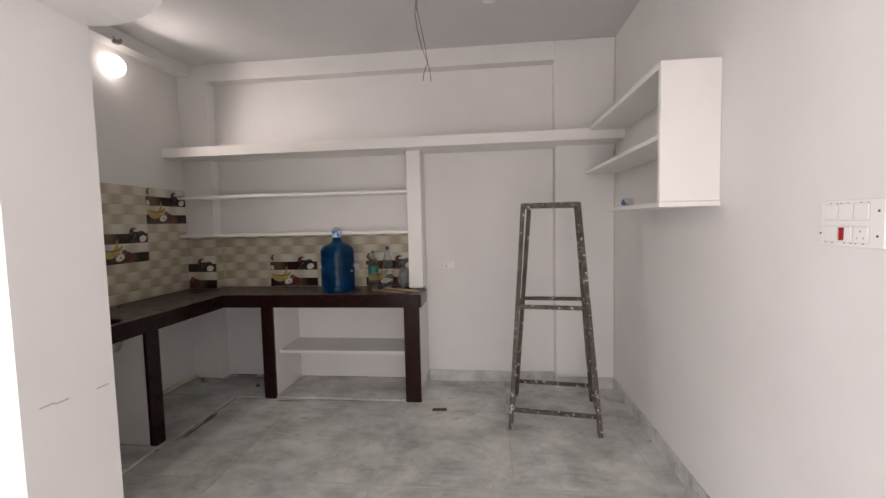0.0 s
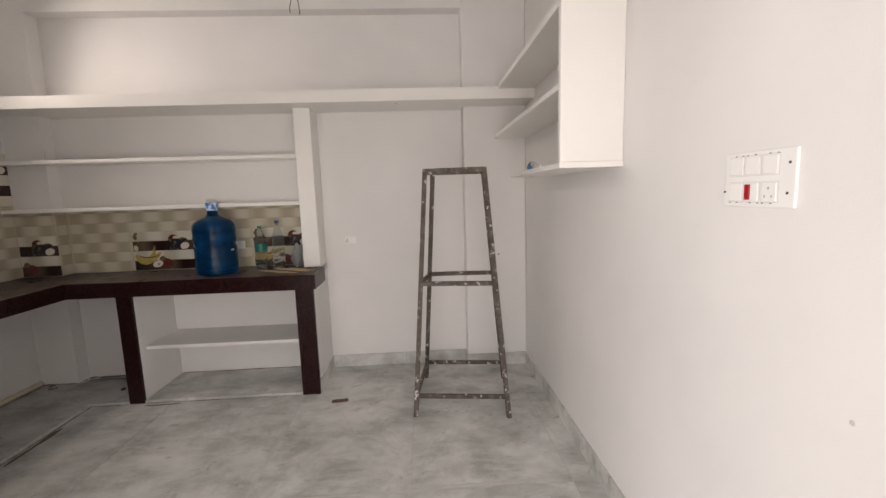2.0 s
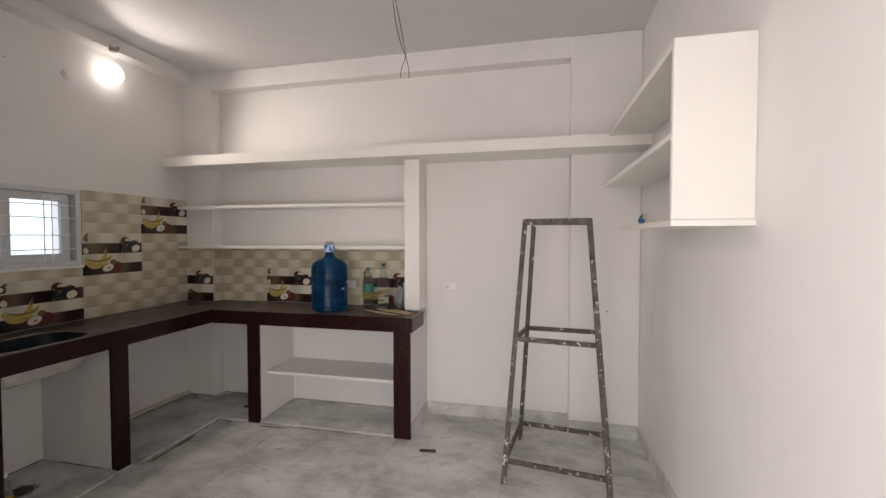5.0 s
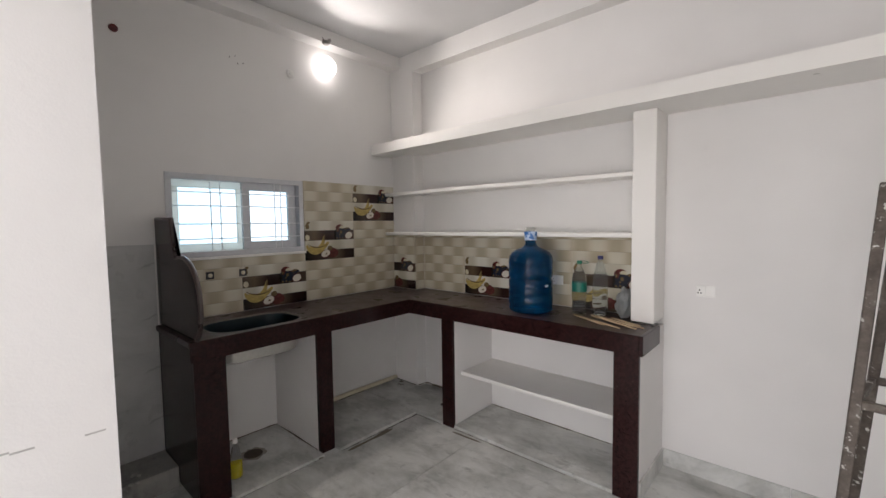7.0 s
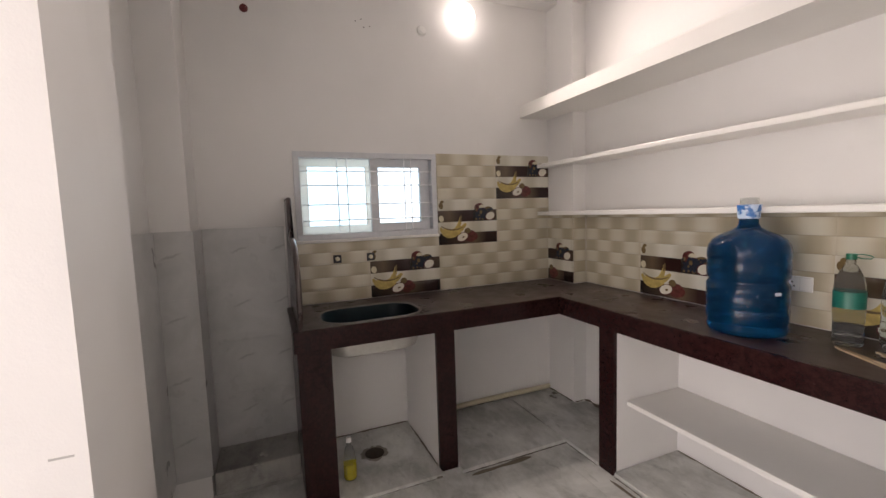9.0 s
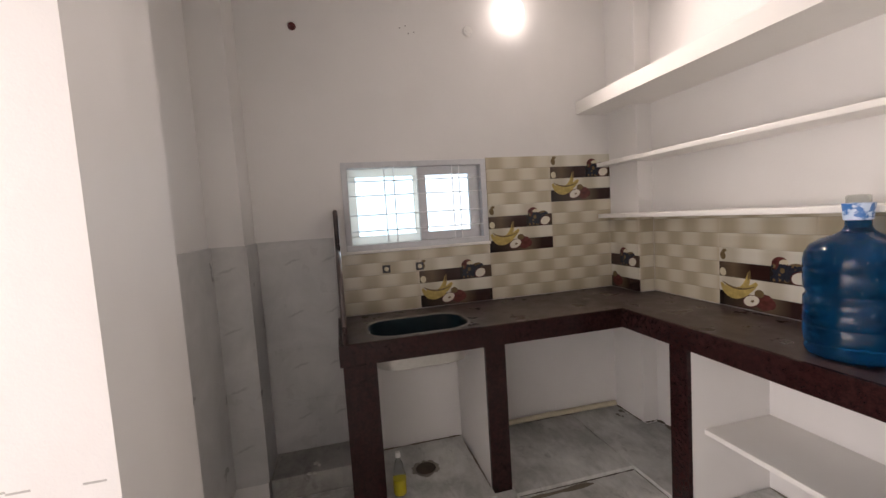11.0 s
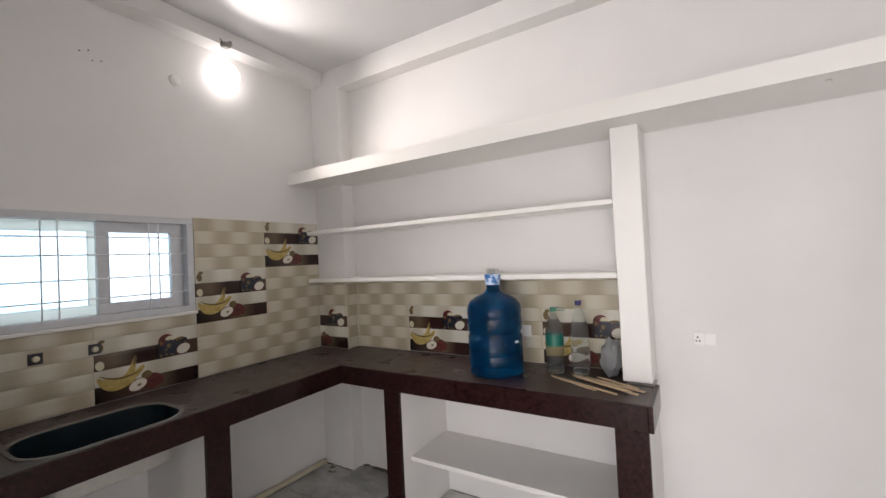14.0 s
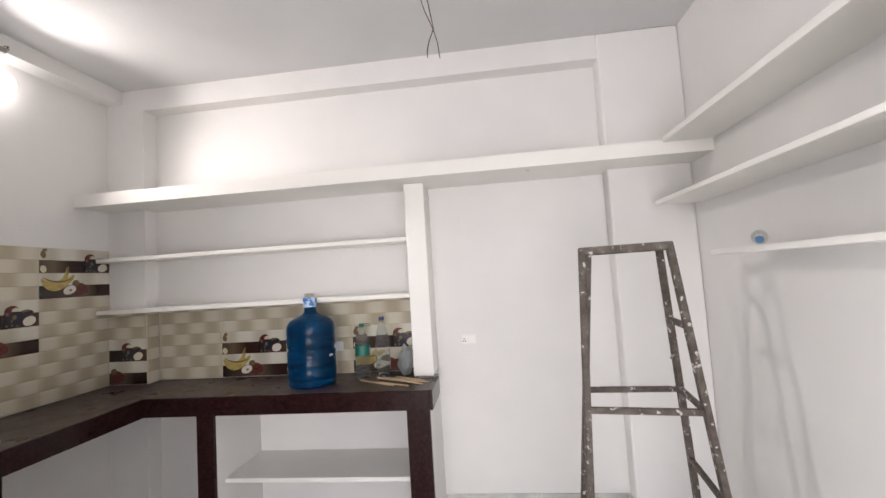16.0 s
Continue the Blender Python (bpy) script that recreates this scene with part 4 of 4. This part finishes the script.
# ---- things on the floor ----
spray = thing("spray_bottle", (-2.13, 2.52, 0.02), "clear bottle half full of yellow liquid under the sink", "bottle")
part("body", lathe([(0, 0.002), (0.03, 0), (0.034, 0.01), (0.034, 0.10), (0.02, 0.17), (0.012, 0.185), (0.012, 0.20)], 24), CLEAR, spray, smooth=True)
part("liquid", lathe([(0, 0.004), (0.029, 0.004), (0.032, 0.012), (0.032, 0.085), (0, 0.086)], 24), YELLOWL, spray, "yellow liquid", True)
part("cap", lathe([(0, 0.2), (0.014, 0.2), (0.013, 0.225), (0, 0.226)], 18), PLASTIC, spray, "white cap", True)
drain = tagged(mesh_object("floor_drain", lathe([(0, 0.003), (0.045, 0.004), (0.055, 0.002), (0.056, 0)], 24), RUST, True), "round rusty drain cover stained into the marble under the sink", "floor drain")
halo = bmesh.new()
rng = random.Random(6)
halo.faces.new([halo.verts.new(((0.075 + rng.uniform(-0.014, 0.014)) * math.cos(a), (0.075 + rng.uniform(-0.014, 0.014)) * math.sin(a), 0)) for a in [2 * math.pi * k / 26 for k in range(26)]])
halo = tagged(mesh_object("drain_stain", halo, DAMP), "brown damp stain round the drain cover", kind="stuff")
halo.location = (-2.30, 2.69, 0.0186)
drain.location = (-2.30, 2.69, 0.0185)
pipe = tagged(mesh_object("drain_pipe", tube([(LX + 0.03, 3.075, 0.045), (LX + 0.028, 3.6, 0.05), (LX + 0.03, 4.12, 0.045)], 0.018, 14), PVC, True), "cream plastic pipe lying along the wall under the counter", "pipe")
chip = tagged(mesh_object("wood_chip", beam_bar((-0.055, 0, 0.006), (0.055, 0.012, 0.006), 0.028, 0.012, (0, 1, 0)), CHIPW), "dark brown wood chip lying on the marble floor", "wood chip")
chip.location = (-0.173, 3.647, 0.0)

# ---- skirting ----
def skirting(name, rows, lab):
    ob = tagged(new(name), lab, kind="structure")
    for lo, hi in rows:
        part("slab", box(lo, hi, 0.002), MARBLE, ob)


skirting("skirting_north", [((-0.34, 4.248, 0), (0.25, 4.26, 0.10)), ((0.253, 4.248, 0), (0.768, 4.26, 0.10)), ((0.78, 4.128, 0), (RX - 0.012, 4.14, 0.10)), ((0.768, 4.128, 0), (0.78, 4.26, 0.10))], "grey marble skirting strips")
skirting("skirting_east", [((RX - 0.012, y, 0), (RX, y + 0.897, 0.10)) for y in (-0.3, 0.6, 1.5, 2.4)] + [((RX - 0.012, 3.3, 0), (RX, 4.126, 0.10))], "grey marble skirting strips")
skirting("skirting_post", [((-0.340, 3.81, 0), (-0.328, 4.247, 0.10))], "grey marble skirting strip")

# ---- floor slabs ----
def floor_slab(lo, hi):
    bm = box((lo[0] + 0.0015, lo[1] + 0.0015, -0.02), (hi[0] - 0.0015, hi[1] - 0.0015, 0.0), 0.0008)
    part("floor_slab", bm, MARBLE, floor)


ys = (-0.95, -0.05, 0.88, 1.80, 2.72, 3.64, 4.26)
xs = (-3.3, -2.28, -1.36, -0.44, 0.34, 1.13)
for a, b in zip(ys, ys[1:]):
    for c, d in zip(xs, xs[1:]):
        floor_slab((c, a), (d, b))
for a, b in ((-0.95, -0.4), (-0.4, 0.8), (0.8, 2.0), (2.0, 3.2), (3.2, 4.26)):
    floor_slab((1.13, a), (RX, b))


# ---- wall tiles ----
TILE_MESHES = {}


def blob(bm, cx, cz, rx, rz, mat, y, n=12, tilt=0.0):
    c, s = math.cos(tilt), math.sin(tilt)
    f = bm.faces.new([bm.verts.new((cx + rx * math.cos(a) * c - rz * math.sin(a) * s, y, cz + rx * math.cos(a) * s + rz * math.sin(a) * c)) for a in [2 * math.pi * k / n for k in range(n)]])
    f.material_index = mat


def fruit(xa, xb, z1):
    """The fruit printed on a tile, as thin flat pieces."""
    bm = bmesh.new()
    y = -0.0092
    rng = random.Random(4)

    def ok(cx, r):
        return xa + r < cx < xb - r
    def crescent(p0, p1, p2, w, mat, dy):
        if not (ok(p0[0], 0) and ok(p2[0], 0)):
            return
        up, dn = [], []
        for i in range(11):
            u = i / 10
            px, pz = ((1 - u) ** 2 * p0[j] + 2 * u * (1 - u) * p1[j] + u * u * p2[j] for j in (0, 1))
            tx, tz = (2 * (1 - u) * (p1[j] - p0[j]) + 2 * u * (p2[j] - p1[j]) for j in (0, 1))
            r = w * (math.sin(math.pi * (0.06 + 0.86 * u)) ** 0.7) / math.hypot(tx, tz)
            up.append((px - tz * r, pz + tx * r))
            dn.append((px + tz * r, pz - tx * r))
        if max(q[1] for q in up + dn) > z1:
            return
        f = bm.faces.new([bm.verts.new((px, y - dy, pz)) for px, pz in up + dn[::-1]])
        f.material_index = mat
    blob_rows = ((0.240, 0.050, 0.046, 0.040, 1, 0.0002), (0.215, 0.088, 0.024, 0.020, 4, 0.0003), (0.268, 0.046, 0.026, 0.026, 1, 0.0004), (0.310, 0.244, 0.038, 0.032, 1, 0.0002), (0.328, 0.250, 0.020, 0.014, 5, 0.0003),
                 (0.375, 0.226, 0.040, 0.024, 4, 0.0002), (0.345, 0.202, 0.066, 0.036, 3, 0.0003), (0.022, 0.262, 0.016, 0.022, 4, 0.0003), (0.030, 0.288, 0.014, 0.009, 4, 0.0004), (0.022, 0.176, 0.018, 0.022, 5, 0.0003))
    for cx, cz, rx, rz, mat, dy in blob_rows:
        if ok(cx, max(rx, rz) * 0.9) and cz + rz < z1:
            blob(bm, cx, cz, rx, rz, mat, y - dy, 14, 0.2)
    crescent((0.012, 0.118), (0.055, 0.030), (0.160, 0.082), 0.020, 0, 0.0006)
    crescent((0.040, 0.112), (0.115, 0.040), (0.205, 0.138), 0.021, 0, 0.0007)
    crescent((0.090, 0.100), (0.150, 0.075), (0.165, 0.185), 0.016, 0, 0.0008)
    crescent((0.020, 0.126), (0.100, 0.075), (0.190, 0.118), 0.005, 4, 0.0009)
    crescent((0.160, 0.150), (0.166, 0.170), (0.168, 0.196), 0.007, 4, 0.0010)
    for cx, cz, rx, rz, mat, dy in ((0.176, 0.046, 0.046, 0.030, 1, 0.0011), (0.176, 0.047, 0.041, 0.026, 2, 0.0012), (0.182, 0.046, 0.010, 0.006, 4, 0.0013), (0.395, 0.184, 0.040, 0.031, 1, 0.0016), (0.396, 0.185, 0.035, 0.026, 2, 0.0017)):
        if ok(cx, rx * 0.9) and cz + rz < z1:
            blob(bm, cx, cz, rx, rz, mat, y - dy, 16, 0.35)
    for k in range(60):
        cx, cz, r = 0.345 + rng.uniform(-0.068, 0.066), 0.200 + rng.uniform(-0.038, 0.036), rng.uniform(0.006, 0.012)
        if ok(cx, r) and cz + r < z1:
            blob(bm, cx, cz, r, r, 3 if k % 5 else 4, y - 0.0005 - 0.00001 * k, 9)
    return bm if bm.faces else None


def wall_tile(wall, origin, rz, xa, xb, za, zb, decor):
    key = (round(xa, 3), round(xb, 3), round(za, 3), round(zb, 3), decor)
    if key not in TILE_MESHES:
        me = bpy.data.meshes.new("wall_tile")
        bm = box((xa + 0.0003, -0.008, za + 0.0003), (xb - 0.0003, 0.0, zb - 0.0003))
        bmesh.ops.recalc_face_normals(bm, faces=bm.faces)
        bm.to_mesh(me)
        bm.free()
        me.materials.append(TILE_DECOR if decor else TILE)
        pr = None
        if decor:
            fb = fruit(xa, xb, zb)
            if fb:
                pr = bpy.data.meshes.new("fruit_print")
                fb.to_mesh(pr)
                fb.free()
                for m in (BANANA, APPLE_RED, APPLE_WHITE, GRAPE, LEAF, FLESH):
                    pr.materials.append(m)
        TILE_MESHES[key] = (me, pr)
    me, pr = TILE_MESHES[key]
    t = new("wall_tile", me)
    t.parent = wall
    t.matrix_local = pose(*origin, 0, 0, rz)
    if decor:
        tagged(t, "tile printed with dark bands and fruit")
    if pr:
        f = new("fruit_print", pr)
        f.parent = t


TH, Z0 = 0.303, CT + 0.004
# west wall: columns along y
for ya, yb, width in ((2.321, 2.78, None), (2.78, 3.252, None), (3.252, 3.70, None), (3.70, FY, None)):
    for r in range(3):
        z = Z0 + r * TH
        top = TH
        if ya < 3.2:
            if r == 2:
                continue
            if r == 1:
                top = WZ0 - 0.018 - z
        decor = (r == 0 and 2.75 < ya < 2.9) or (r == 1 and 3.2 < ya < 3.3) or (r == 2 and 3.65 < ya < 3.75)
        wall_tile(wall_west, (LX, ya, z), 90, 0.0, yb - ya, 0.0, top, decor)
# column face and its side
for r in (0, 1):
    top = TH if r == 0 else 1.358 - (Z0 + TH)
    wall_tile(column_nw, (-2.30 - 0.45, FY, Z0 + r * TH), 0, 0.178, 0.45, 0.0, top, r == 0)
    wall_tile(column_nw, (-2.30, FY, Z0 + r * TH), 90, 0.0, BY - FY - 0.008, 0.0, top, False)
    for i, (xa, xb) in enumerate(((-2.290, -1.826), (-1.826, -1.364), (-1.364, -0.90), (-0.90, -0.464))):
        wall_tile(wall_north, (xa, BY, Z0 + r * TH), 0, 0.0, xb - xa, 0.0, top, r == 0 and i in (1, 3))


def dado_tile(wall, lo, hi):
    part("wall_tile", box(lo, hi), MARBLE_WHITE, wall)


for a, b in ((0.12, 0.42), (0.42, 0.725), (0.725, 1.03), (1.03, 1.355)):
    dado_tile(wall_west, (LX, 1.871, a + 0.0003), (LX + 0.01, 2.286, b - 0.0003))
    dado_tile(column_sw, (-2.305, 1.7105, a + 0.0003), (-2.295, 1.87, b - 0.0003))
    dado_tile(column_sw, (LX + 0.012, 1.86, a + 0.0003), (-2.306, 1.87, b - 0.0003))
    for x0, x1 in ((-2.304, -1.91), (-1.9095, -1.562)):
        dado_tile(wall_south, (x0, 1.697, a + 0.0003), (x1, 1.71, b - 0.0003))
